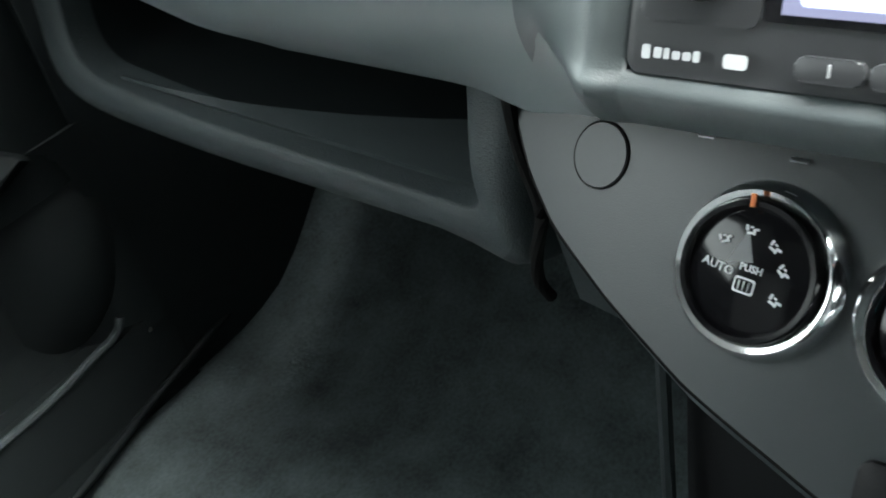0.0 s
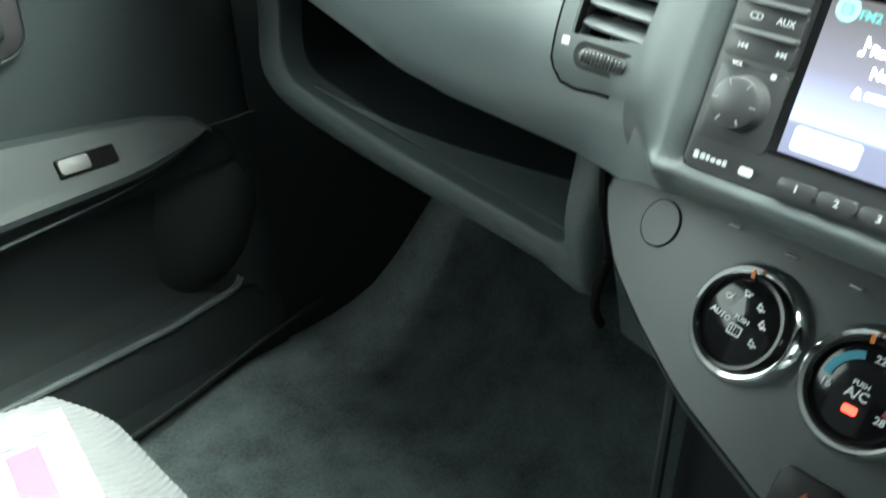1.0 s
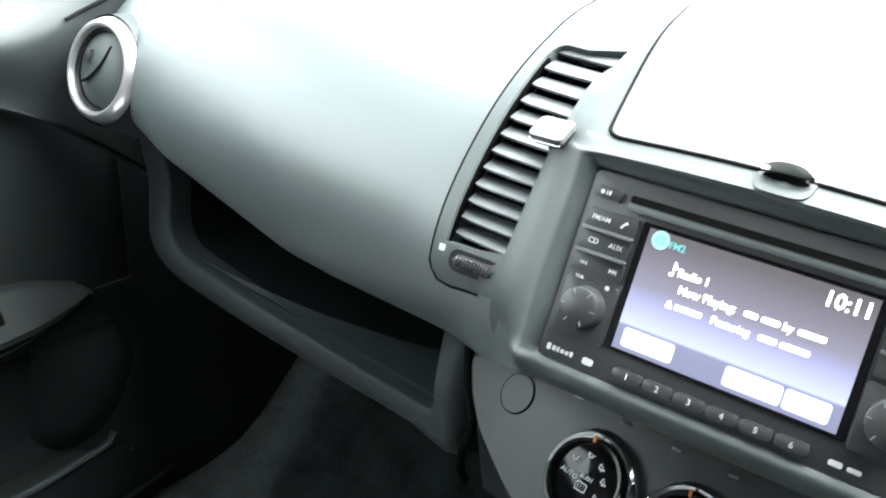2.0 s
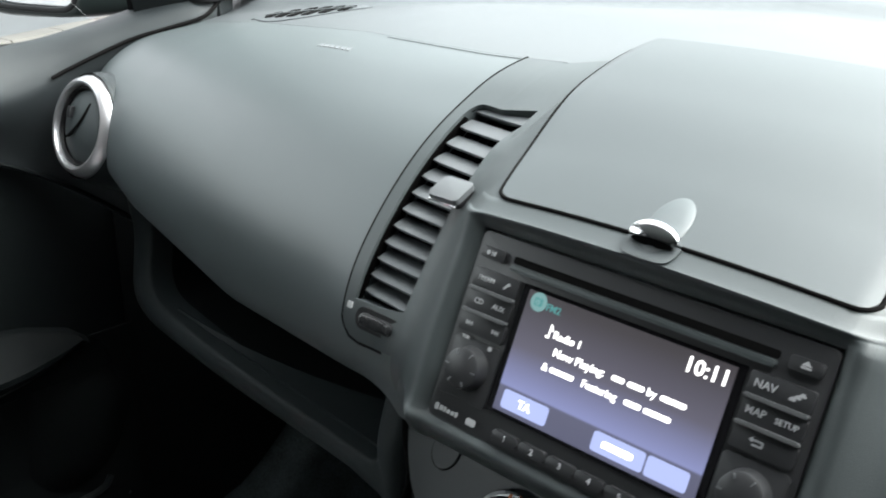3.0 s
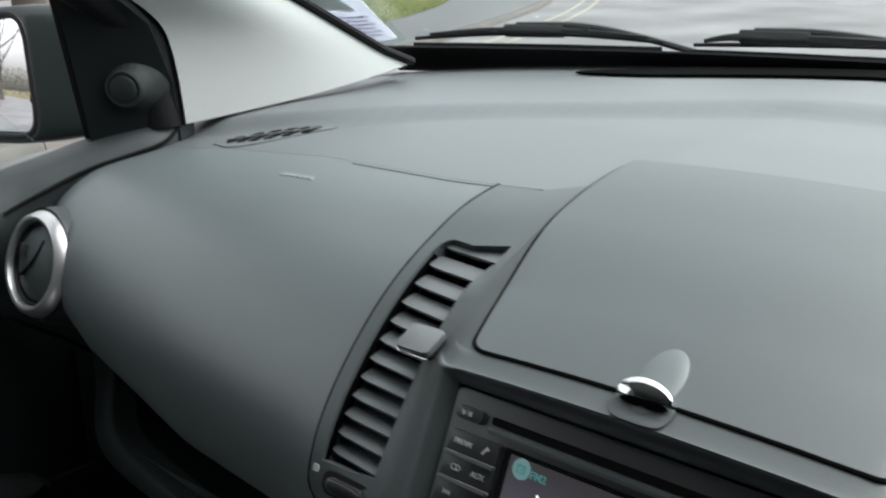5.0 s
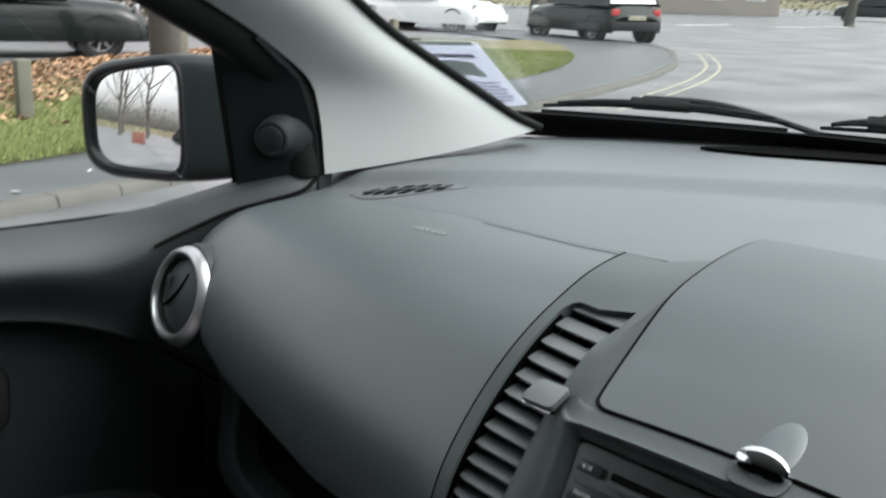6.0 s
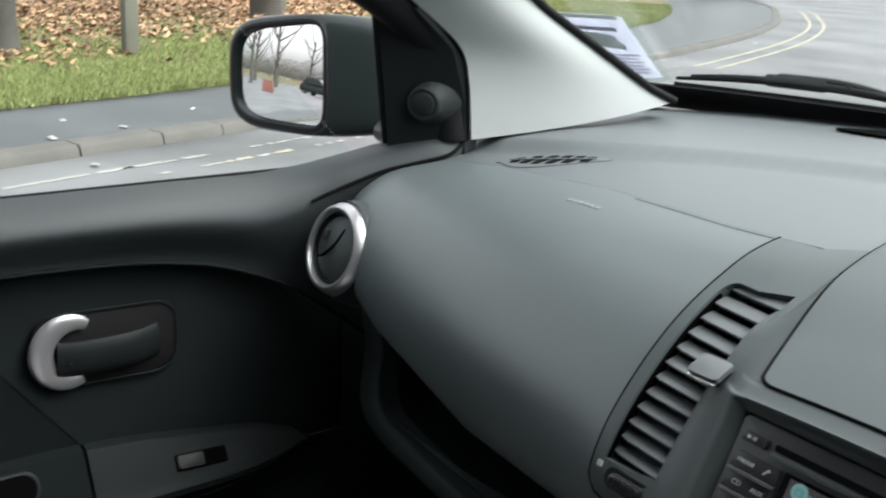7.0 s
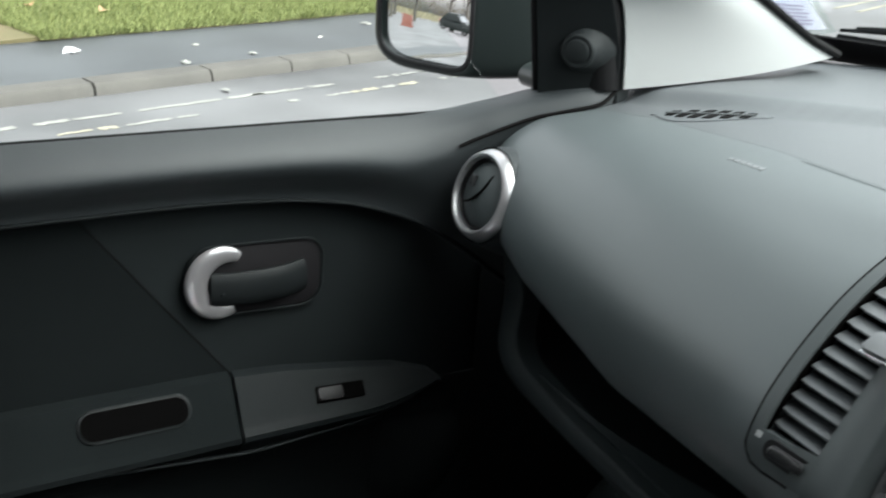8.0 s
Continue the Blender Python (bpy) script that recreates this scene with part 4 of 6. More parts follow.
part("lip", bm, TRAYPL, tray, "thick rounded lip round the opening", angle=45)
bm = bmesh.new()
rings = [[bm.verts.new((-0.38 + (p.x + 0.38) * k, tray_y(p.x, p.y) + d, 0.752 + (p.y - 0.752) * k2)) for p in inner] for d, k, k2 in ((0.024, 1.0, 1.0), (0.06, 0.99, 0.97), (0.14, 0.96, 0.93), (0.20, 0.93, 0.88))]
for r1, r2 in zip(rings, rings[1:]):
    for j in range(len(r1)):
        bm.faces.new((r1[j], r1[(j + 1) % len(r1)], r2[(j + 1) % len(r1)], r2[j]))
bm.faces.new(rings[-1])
# interior coloured darker than the lip to carry the shade inside
part("bin", bm, GRIPPL, tray, "tray interior with its shade put into a dark colour")
# only the lit part of the floor, as a wedge of paler plastic
part("lit_floor_wedge", shell(lambda a, b: Vector((-0.500 + 0.265 * a, 0.112 + 0.062 * b * a * a, 0.7145 + 0.023 * (1 - a) + 0.002 * b)), 10, 4, -0.003), BINPL, tray, "grained tray floor, a paler wedge where light reaches it")
part("end_gap", tube(spline([(-0.209, 0.104, 0.775), (-0.203, 0.098, 0.748), (-0.194, 0.093, 0.725), (-0.2005, 0.093, 0.70), (-0.206, 0.098, 0.678), (-0.206, 0.105, 0.662)], 24), 0.0032, n=8), SEAM, tray)
part("end_cap", shell(lambda a, b: Vector((-0.200 + a * 0.045, 0.100 - 0.01 * a + 0.02 * b, 0.74 - b * 0.09 + 0.0 * a)), 6, 14, 0.03), TRAYPL, tray)

# ---- round vent at the dash's outer end ----
rvm = frame_at((-0.5940, 0.0960, 0.8880), (1, 0.0, 0), (0.0, 0.32, 1)) @ Matrix.Scale(1.06, 4)
rvent = thing("round_vent", "round air vent with a satin silver ring and black slats", "air vent")
part("ring", lathe([(0.0328, -0.004), (0.0330, 0.0065), (0.0342, 0.0092), (0.0362, 0.0098), (0.0392, 0.0078), (0.0420, 0.0020), (0.0436, -0.007), (0.0436, -0.02), (0.0328, -0.02), (0.0328, -0.004)], 64, rvm), SATIN, rvent, "satin silver ring")
part("bezel", lathe([(0.0298, 0.003), (0.0312, 0.0055), (0.0336, 0.0045), (0.0336, -0.01), (0.0298, -0.01), (0.0298, 0.003)], 48, rvm), BLACKPL, rvent)
part("ball", lathe([(0, 0.0092), (0.011, 0.0086), (0.022, 0.0060), (0.0292, 0.0022), (0.0298, -0.002), (0.0298, -0.02)], 48, rvm), FASCIA, rvent, "black swivelling disc")
slit = spline([(-0.020, -0.013, 0.0050), (-0.006, -0.008, 0.0098), (0.006, 0.004, 0.0100), (0.010, 0.020, 0.0056)], 16)
part("slit", tube([rvm @ p for p in slit], 0.0012, n=6), SEAM, rvent)
part("tab", box(0.006, 0.010, 0.004, 0.0012, (0, 0, 0), None, rvm @ Matrix.Translation((-0.011, 0.009, 0.0098))), BUTTON, rvent)
part("collar", lathe([(0.0438, -0.002), (0.0455, -0.006), (0.047, -0.014), (0.050, -0.034), (0.052, -0.060), (0.0438, -0.060), (0.0438, 0.002)], 48, rvm), DOORPL, rvent)

# ---- clip-on phone mount on the vent ----
mount = thing("phone_mount", "small dark plastic vent-clip phone mount with a flat square head", "phone mount")
mm = frame_at((-0.1302, 0.0560, 0.9555), (1, 0.02, 0.0), (0.0, 0.925, 0.38))
part("head", prism(roundrect(0.0205, 0.0170, 0.0026), 0.0034, mm @ Matrix.Translation((0, 0, 0.0012)), bevel=0.0007), SLAT, mount)
part("edge_strip", box(0.0196, 0.0016, 0.0014, 0.0005, (0, 0, 0), None, mm @ Matrix.Translation((0, -0.0084, -0.0024))), CHROME, mount, "thin bright metal edge")
part("body", prism(roundrect(0.0180, 0.0150, 0.0022), 0.0034, mm @ Matrix.Translation((0.0008, 0.0006, -0.0022)), bevel=0.0004), BLACKPL, mount)
part("stem", box(0.009, 0.008, 0.016, 0.001, (0, 0, 0), None, mm @ Matrix.Translation((0, 0.004, -0.011))), BLACKPL, mount)

# ---- passenger door ----
door = thing("passenger_door", "closed dark grey front passenger door with armrest and pocket", "car door")
DX = -0.685


def pad_low(y):
    return sum(pad_edge(y + d) for d in (-0.045, -0.03, -0.015, 0, 0.015, 0.03, 0.045)) / 7


def pad_edge(y):
    return interp([-0.95, -0.30, -0.155, -0.04, 0.045, 0.11, 0.17, 0.22], [0.880, 0.879, 0.880, 0.873, 0.851, 0.815, 0.765, 0.72], y)


def pad(a, b):
    """The padded door top; its forward corner rises to the mirror's foot and meets the dash's end."""
    y = -0.95 + a * 1.212
    top, low = 0.951, pad_low(y)
    belly = math.sin(math.pi / 2 * min(1.0, b / 0.48)) - 0.95 * smoothstep(0.42, 1.0, b)
    plain = Vector((DX + 0.006 + 0.030 * belly, y, top + (low - top) * b - (0.003 if b < 0.02 else 0.0)))
    w = smoothstep(0.02, 0.13, y)
    if w == 0:
        return plain
    ys = [0.02, 0.11, 0.16, 0.19, 0.225, 0.262]
    o = Vector((interp(ys, [DX + 0.006, DX + 0.010, -0.664, -0.654, -0.636, -0.612], y), y, interp(ys, [0.948, 0.953, 0.964, 0.973, 0.983, 0.992], y)))
    q = Vector((interp(ys, [DX + 0.036, -0.642, -0.628, -0.613, -0.597, -0.600], y), y, interp(ys, [0.920, 0.928, 0.948, 0.957, 0.967, 0.982], y)))
    if b < 0.48:
        t = b / 0.48
        corner_ = o.lerp(q, t) + Vector((0.005, 0, 0.006)) * math.sin(math.pi * t)
    else:
        t = (b - 0.48) / 0.52
        corner_ = q + Vector((-0.030 * t, 0, (low - q.z) * t))
    return plain.lerp(corner_, w)


part("top_pad", shell(pad, 90, 30, 0.02, back=(-0.015, 0, -0.004)), DOORPL, door, "padded door top below the window")
part("piping", tube([pad(a, 1.0) + Vector((0.001, 0, 0)) for a in [i / 60 for i in range(58)]], 0.0020, n=8), ARMPL, door)


def seam_y(z):
    """Where the slanting seam crosses the insert at the height z."""
    return -0.265 + 0.125 * (0.880 - z) / 0.165


def insert(b):
    """Height and depth of the insert, b from its top to its foot."""
    return 0.882 - 0.282 * b, DX - 0.012 + 0.008 * b * b


def insert_front(a, b):
    z, x = insert(b)
    y = seam_y(z) + 0.0012 + a * (0.20 - seam_y(z))
    return Vector((x, y, min(z, pad_low(y) + 0.004)))


def insert_rear(a, b):
    z, x = insert(b)
    y = -0.95 + a * (seam_y(z) - 0.0012 + 0.95)
    return Vector((x, y, z))


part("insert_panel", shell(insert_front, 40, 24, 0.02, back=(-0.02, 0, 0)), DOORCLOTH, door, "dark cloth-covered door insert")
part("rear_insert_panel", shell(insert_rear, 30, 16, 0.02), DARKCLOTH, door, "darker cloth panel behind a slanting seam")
part("insert_seam", tube([(DX - 0.0135 + 0.008 * ((0.882 - z) / 0.282) ** 2, seam_y(z), z) for z in [0.880 - 0.19 * i / 14 for i in range(15)]], 0.0016, n=6), SEAM, door)


def arm_line(y):
    """Height of the thin paler strip that draws the highlight under the armrest."""
    return interp([-0.95, -0.35, -0.19, -0.11, 0.0, 0.106], [0.645, 0.636, 0.622, 0.615, 0.621, 0.633], y)


def arm(a, b):
    """The armrest: a sloping ledge that stands out from the door and ends in a blunt tip."""
    y = -0.95 + a * 1.068
    w = smoothstep(0.122, 0.03, y) ** 0.5
    zt = interp([-0.95, -0.132, -0.07, 0.003, 0.056, 0.1, 0.118], [0.702, 0.695, 0.690, 0.679, 0.670, 0.655, 0.640], y)
    zl = min(zt - 0.001, 0.645 + 0.004 * smoothstep(0.0, 0.07, y))
    outx = DX + 0.004 + 0.030 * w
    le = arm_line(y)
    rows = [(DX - 0.008, zt + 0.002), (DX + 0.003, zt), (outx - 0.006, zl + 0.005 * w), (outx, zl - 0.002), (outx, zl - 0.008 * w), (outx - 0.010 * w, max(le + 0.003, zl - 0.016 * w)), (DX + 0.022 * w - 0.006, le)]
    i = min(5.999, b * 6)
    (x0, z0), (x1, z1) = rows[int(i)], rows[int(i) + 1]
    t = i - int(i)
    return Vector((x0 + (x1 - x0) * t, y, z0 + (z1 - z0) * t))


def arm_b(a, b):
    return arm(a * 0.772, b)


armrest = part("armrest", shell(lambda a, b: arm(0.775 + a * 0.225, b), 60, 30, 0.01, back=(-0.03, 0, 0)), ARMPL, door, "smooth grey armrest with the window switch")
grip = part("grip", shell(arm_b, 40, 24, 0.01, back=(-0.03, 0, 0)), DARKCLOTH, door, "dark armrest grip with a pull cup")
# highlight along the armrest's lower edge, drawn as a tube of paler plastic
part("armrest_highlight", tube([(DX + 0.018 - 0.012 * smoothstep(0.02, 0.11, y), y, arm_line(y) - 0.001) for y in [-0.95 + 1.03 * i / 50 for i in range(51)]], 0.0020, n=8, taper=[1.0] * 42 + [1 - 0.1 * i for i in range(9)]), DOORPL, door)


def arm_frame(y, b):
    a = (y + 0.95) / 1.068
    p, q, r = arm(a, b), arm(a, b - 0.04), arm(a + 0.01, b)
    return frame_at(p, r - p, q - p)


sw = arm_frame(-0.014, 0.27)
# the recess is a flat plate; its shade is in the near-black colour
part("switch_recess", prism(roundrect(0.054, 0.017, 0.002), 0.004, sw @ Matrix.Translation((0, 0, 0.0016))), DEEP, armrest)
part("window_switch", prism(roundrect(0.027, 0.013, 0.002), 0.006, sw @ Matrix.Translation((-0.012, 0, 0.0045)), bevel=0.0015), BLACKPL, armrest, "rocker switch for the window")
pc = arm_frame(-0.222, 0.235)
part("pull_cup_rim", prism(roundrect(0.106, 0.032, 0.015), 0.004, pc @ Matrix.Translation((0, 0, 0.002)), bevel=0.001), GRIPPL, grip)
# flat plate on the grip; near-black stands for the cup's inner shade
part("pull_cup", prism(roundrect(0.100, 0.026, 0.012), 0.002, pc @ Matrix.Translation((0, 0, 0.0030))), DEEP, grip, "flat pull cup with its shade put into near-black colour")
# inner release handle in its recess
hm = frame_at((DX - 0.010, -0.097, 0.793), (0, 1, -0.03), (0, 0, 1))
handle = part("handle_recess", prism(roundrect(0.132, 0.068, 0.020, 0.002, 0.001), 0.003, hm @ Matrix.Translation((0, 0, 0.003)), bevel=0.001), BLACKPL, door, "dark recess of the release handle")
angles = [math.radians(-112 + 232 * i / 40) for i in range(41)]
part("recess_rim", tube([hm @ Vector((x, y, 0.004)) for x, y in roundrect(0.136, 0.072, 0.022, 0.002, 0.001) + roundrect(0.136, 0.072, 0.022, 0.002, 0.001)[:1]], 0.0013, n=6, up=(1, 0, 0)), GRIPPL, handle)
part("handle_ring", tube([hm @ Vector((-0.0275 * math.cos(a) - 0.032, 0.0290 * math.sin(a), 0.007)) for a in angles], 0.0116, 0.0050, n=16, up=(1, 0, 0), taper=[0.16 + 0.84 * math.sin(math.pi * (0.04 + 0.92 * (i / 40) ** 1.15)) ** 0.55 for i in range(41)]), SATIN, handle, "satin silver C-shaped surround")
lever = spline([(-0.046, -0.005, 0.008), (-0.02, -0.005, 0.012), (0.02, -0.003, 0.013), (0.050, -0.001, 0.004)], 16)
part("lever", tube([hm @ p for p in lever], 0.006, 0.0170, n=14, up=(0, 0, 1)), GRIPPL, handle, "dark pull lever")
for i in range(3):
    part("raised_dot", lathe([(0, 0.0012), (0.0014, 0.0008), (0.0018, 0)], 10, hm @ Matrix.Translation((-0.036 + i * 0.009, -0.008, 0.0160))), ARMPL, handle)


# lower door: pocket with a thin lip, its lit edge put into paler plastic
def lower(a, b):
    y = -0.95 + a * 1.12
    rows = [(DX - 0.010, 0.640), (DX - 0.050, 0.60), (DX - 0.056, 0.47), (DX - 0.046, 0.436), (DX - 0.016, 0.432)]
    i = min(3.999, b * 4)
    (x0, z0), (x1, z1) = rows[int(i)], rows[int(i) + 1]
    t = i - int(i)
    e = smoothstep(0.095, 0.145, y)
    return Vector((x0 + (x1 - x0) * t + e * (DX - 0.002 - (x0 + (x1 - x0) * t)), y, z0 + (z1 - z0) * t))


part("pocket", shell(lower, 50, 16, 0.006), POCKETPL, door, "long dark door pocket")
part("pocket_front", shell(lambda a, b: Vector((DX - 0.004 + 0.006 * b, -0.95 + a * 1.12, 0.446 - 0.10 * b)), 40, 6, 0.012), POCKETPL, door)
part("pocket_lip", tube([(DX - 0.004, -0.95 + 1.06 * i / 40, 0.444 + 0.008 * smoothstep(0.03, 0.11, -0.95 + 1.06 * i / 40)) for i in range(41)] + [(DX - 0.003, 0.120, 0.457), (DX - 0.003, 0.126, 0.466)], 0.0042, 0.0038, n=8), TRAYPL, door, "rounded pocket lip, coloured paler for the light on it")
part("front_bulge", shell(lambda a, b: Vector((DX - 0.080 + 0.082 * math.sin(math.pi * a) ** 1.1 * math.sin(math.pi * (0.10 + 0.80 * b)) ** 0.6, 0.030 + 0.190 * a + 0.03 * b, 0.440 + 0.215 * b)), 32, 24, 0.01, back=(-0.02, 0, 0)), POCKETPL, door, "smooth rounded bulge at the door's front edge")
kick = thing("kick_panel", "black footwell side panel beside the door", "trim panel", kind="structure")
part("panel", shell(lambda a, b: Vector((DX - 0.004 + 0.03 * smoothstep(0.0, 0.225, a), 0.165 + a * 0.60, 0.78 - b * 0.46)), 16, 12, 0.02), POCKETPL, kick)
SILL = spline([(DX + 0.040, -0.9, 0.378), (DX + 0.039, -0.14, 0.378), (DX + 0.038, -0.056, 0.378), (DX + 0.027, 0.022, 0.378), (DX + 0.009, 0.114, 0.380), (DX + 0.004, 0.25, 0.398), (DX + 0.012, 0.38, 0.45), (DX + 0.022, 0.46, 0.54)], 60)
part("sill_trim", tube(SILL, 0.0042, 0.0040, n=10), ARMPL, kick, "thin grey sill trim curving up the footwell")
part("sill_panel", shell(lambda a, b: SILL[min(59, int(a * 59))] + Vector((-0.004 - b * 0.055, 0, -0.011)), 59, 6, 0.006), GRIPPL, kick, "black sill panel under the door")

part("corner_seam", tube(spline([(-0.644, 0.095, 0.922), (-0.640, 0.114, 0.930), (-0.626, 0.162, 0.949), (-0.611, 0.191, 0.958), (-0.596, 0.222, 0.967), (-0.599, 0.242, 0.977), (-0.606, 0.266, 0.995)], 30), 0.0019, n=8), SEAM, door)
# window frame, seal, glass, and the corner sail with its round cover
part("window_seal", tube([(DX + 0.006, -0.95 + 1.04 * i / 40, 0.9475) for i in range(41)], 0.0030, 0.0025, n=8), RUBBER, door)
part("window_divider", tube([(-0.655, 0.195, 0.945), (-0.653, 0.180, 1.04), (-0.650, 0.169, 1.105)], 0.006, 0.008, n=8, up=(0, 1, 0)), RUBBER, door)
part("window_frame", tube(spline([(-0.628, 0.232, 1.070), (-0.646, 0.172, 1.112), (-0.650, 0.122, 1.140), (-0.646, 0.0, 1.205), (-0.640, -0.14, 1.275), (-0.625, -0.38, 1.355), (-0.62, -0.66, 1.385)], 30), 0.013, 0.012, n=8), RUBBER, door, "black upper window frame")
part("sail_panel", shell(lambda a, b: Vector((-0.650 + 0.046 * b, 0.193 - 0.026 * a + b * interp([0, 0.5, 0.8, 1], [0.060, 0.066, 0.055, 0.018], a), 0.925 + a * 0.190)), 14, 8, -0.008), GRIPPL, door, "black triangular panel at the mirror's foot")
tw = frame_at((-0.622, 0.214, 1.018), (0.80, 0.60, 0), (0, -0.05, 1))
part("mirror_knob", lathe([(0, 0.019), (0.0100, 0.019), (0.0115, 0.0182), (0.0120, 0.0172), (0.0150, 0.0180), (0.0168, 0.0165), (0.0178, 0.010), (0.024, 0.002), (0.033, -0.006), (0.033, -0.012)], 40, tw), POCKETPL, door, "round dark adjuster knob on a cone-shaped base")
pane = part("window_glass", shell(lambda a, b: Vector((DX + 0.001 + 0.09 * b * b, -0.62 + a * 0.80 - 0.42 * b * a, 0.940 + b * 0.42)), 8, 8, 0.003), CLEAR, door, "clear side window")
pane.visible_shadow = False

# ---- windscreen pillar, glass, wipers ----
pillar = thing("windscreen_pillar", "pale grey plastic windscreen pillar trim", "pillar trim", kind="structure")
PA = [0, 0.10, 0.22, 0.36, 0.65, 1]


def pil(a, b):
    """a up the pillar, b from the door side round to the glass."""
    y0, z0 = interp(PA, [0.248, 0.248, 0.240, 0.180, 0.02, -0.25], a), interp(PA, [0.982, 1.032, 1.072, 1.116, 1.20, 1.34], a)
    y1, z1 = interp(PA, [0.512, 0.475, 0.420, 0.310, 0.17, -0.02], a), interp(PA, [1.010, 1.025, 1.055, 1.115, 1.21, 1.38], a)
    x0, x1 = interp(PA, [-0.592, -0.598, -0.601, -0.604, -0.595, -0.575], a), interp(PA, [-0.562, -0.566, -0.570, -0.578, -0.57, -0.545], a)
    return Vector((x0 + (x1 - x0) * b + 0.016 * math.sin(math.pi * b), y0 + (y1 - y0) * b, z0 + (z1 - z0) * b))


part("trim", shell(lambda a, b: sum((pil(min(1, max(0, a + d)), b) for d in (-0.04, -0.02, 0, 0.02, 0.04)), Vector()) / 5 if 0.04 < a < 0.96 else pil(a, b), 50, 20, 0.03), PILLAR, pillar)
part("door_seal", tube([pil(i / 20, 0.0) + Vector((-0.024, -0.006, -0.004)) for i in range(21)], 0.021, n=10), RUBBER, pillar, "thick black door seal")
part("glass_edge", tube([pil(i / 20, 1.0) + Vector((0.001, 0.003, 0.002)) for i in range(21)], 0.0045, n=8), RUBBER, pillar, "black band along the windscreen's edge")


def screen_at(a, b):
    x = (a - 0.5) * 2 * interp([0, 1], [0.655, 0.56], b)
    c = 1 - (x / 0.66) ** 2
    y0, z0 = 0.575 + 0.135 * c, 1.004 + 0.006 * c
    return Vector((x, y0 - b * 0.69 + 0.03 * c * b, z0 + b * 0.41))


windscreen = thing("windscreen", "raked clear glass windscreen with black lower band", "windscreen", kind="structure")
pane = part("pane", shell(lambda a, b: screen_at(a, b), 30, 12, 0.004), CLEAR, windscreen)
pane.visible_shadow = False
part("black_band", shell(lambda a, b: screen_at(a, -0.03 + b * 0.079) + Vector((0, -0.004, -0.003)), 40, 3, 0.002), BLACKPL, windscreen)


part("cowl_strip", shell(lambda a, b: Vector(((a - 0.5) * 1.30, interp([0, 0.5, 1], [0.52, 0.70, 0.52], a) + b * 0.20, 0.985 - 0.01 * b)), 30, 3, 0.004), BLACKPL, windscreen)


def on_screen(x, up, out=0.012):
    return Vector(screen_at(x / (2 * 0.65) + 0.5, up)) + Vector((0, out * 0.5, out * 0.85))


def wiper(x0, x1, xc, up, label, pivot):
    """A wiper lying on the glass from x0 to x1, with its joint at xc and an arm down to the pivot."""
    w = thing("wiper", label, "windscreen wiper", "windscreen wipers")
    xs = [x0 + (x1 - x0) * i / 24 for i in range(25)]
    part("rubber", tube([on_screen(x, up - 0.010, 0.006) for x in xs], 0.0020, 0.004, n=6), RUBBER, w, "thin black wiping edge")
    part("spine", tube([on_screen(x, up - 0.008 + 0.008 * math.sin(math.pi * i / 24), 0.014 + 0.005 * math.sin(math.pi * i / 24)) for i, x in enumerate(xs)], 0.0032, 0.0030, n=8, taper=[0.5 + 0.5 * math.sin(math.pi * (0.1 + 0.8 * i / 24)) for i in range(25)]), RUBBER, w)
    for sgn in (-1, 1):
        a, b = xc + sgn * 0.030, xc + sgn * 0.44 * abs(x1 - x0)
        b = min(max(b, x0 + 0.01), x1 - 0.01)
        bow = [on_screen(a + (b - a) * i / 10, up - 0.006 + 0.014 * math.sin(math.pi * (0.5 + 0.5 * i / 10)), 0.018) for i in range(11)]
        part("claw", tube(bow, 0.0030, 0.0042, n=8, taper=[1.0 - 0.05 * i for i in range(11)]), BLACKPL, w)
    joint = part("joint", box(0.070, 0.013, 0.012, 0.004, (0, 0, 0), None, frame_at(on_screen(xc, up + 0.004, 0.020), on_screen(xc + 0.02, up, 0.02) - on_screen(xc - 0.02, up, 0.02), (0, -0.86, 0.5)), 3), BLACKPL, w, "black plastic joint between blade and arm")
    part("joint_cap", box(0.030, 0.012, 0.010, 0.003, (0, 0, 0), None, frame_at(on_screen(xc + 0.045, up + 0.001, 0.022), (1, 0.15, 0), (0, -0.86, 0.5))), RUBBER, joint)
    part("arm", tube(spline([on_screen(xc - 0.02, up + 0.006, 0.026), on_screen(xc + 0.05, up + 0.005, 0.026), on_screen((xc + pivot) / 2 + 0.02, up - 0.010, 0.020), on_screen(pivot, up - 0.045, 0.012)], 20), 0.0046, 0.0036, n=8), BLACKPL, w)


wiper(-0.615, -0.345, -0.480, 0.034, "black wiper resting along the windscreen's lower edge", -0.300)
wiper(-0.315, 0.340, -0.235, 0.030, "black wiper resting low on the driver's side", 0.020)

# folded permit in a clear sleeve behind the glass
permit = thing("permit_sleeve", "clear plastic sleeve with a printed white permit on the windscreen", "permit")


def sheet(a, b):
    """Lower corner by the pillar's foot; the sleeve's top leans towards the pillar."""
    lo = screen_at(-0.010, 0.075).lerp(screen_at(0.052, 0.098 - 0.02 * math.sin(math.pi * a)), a)
    hi = screen_at(-0.018, 0.285).lerp(screen_at(0.062 + 0.004 * b, 0.287), a)
    return lo.lerp(hi, b) + Vector((0.0, -0.012, -0.010))


part("paper", shell(lambda a, b: sheet(0.03 + 0.82 * a, 0.05 + 0.85 * b), 6, 6, 0.0006), PERMITPAPER, permit)
sl = part("sleeve", shell(lambda a, b: sheet(a, b) + Vector((0, -0.002, -0.002)), 6, 6, 0.0004), CLEAR, permit, "clear plastic sleeve")
sl.visible_shadow = False
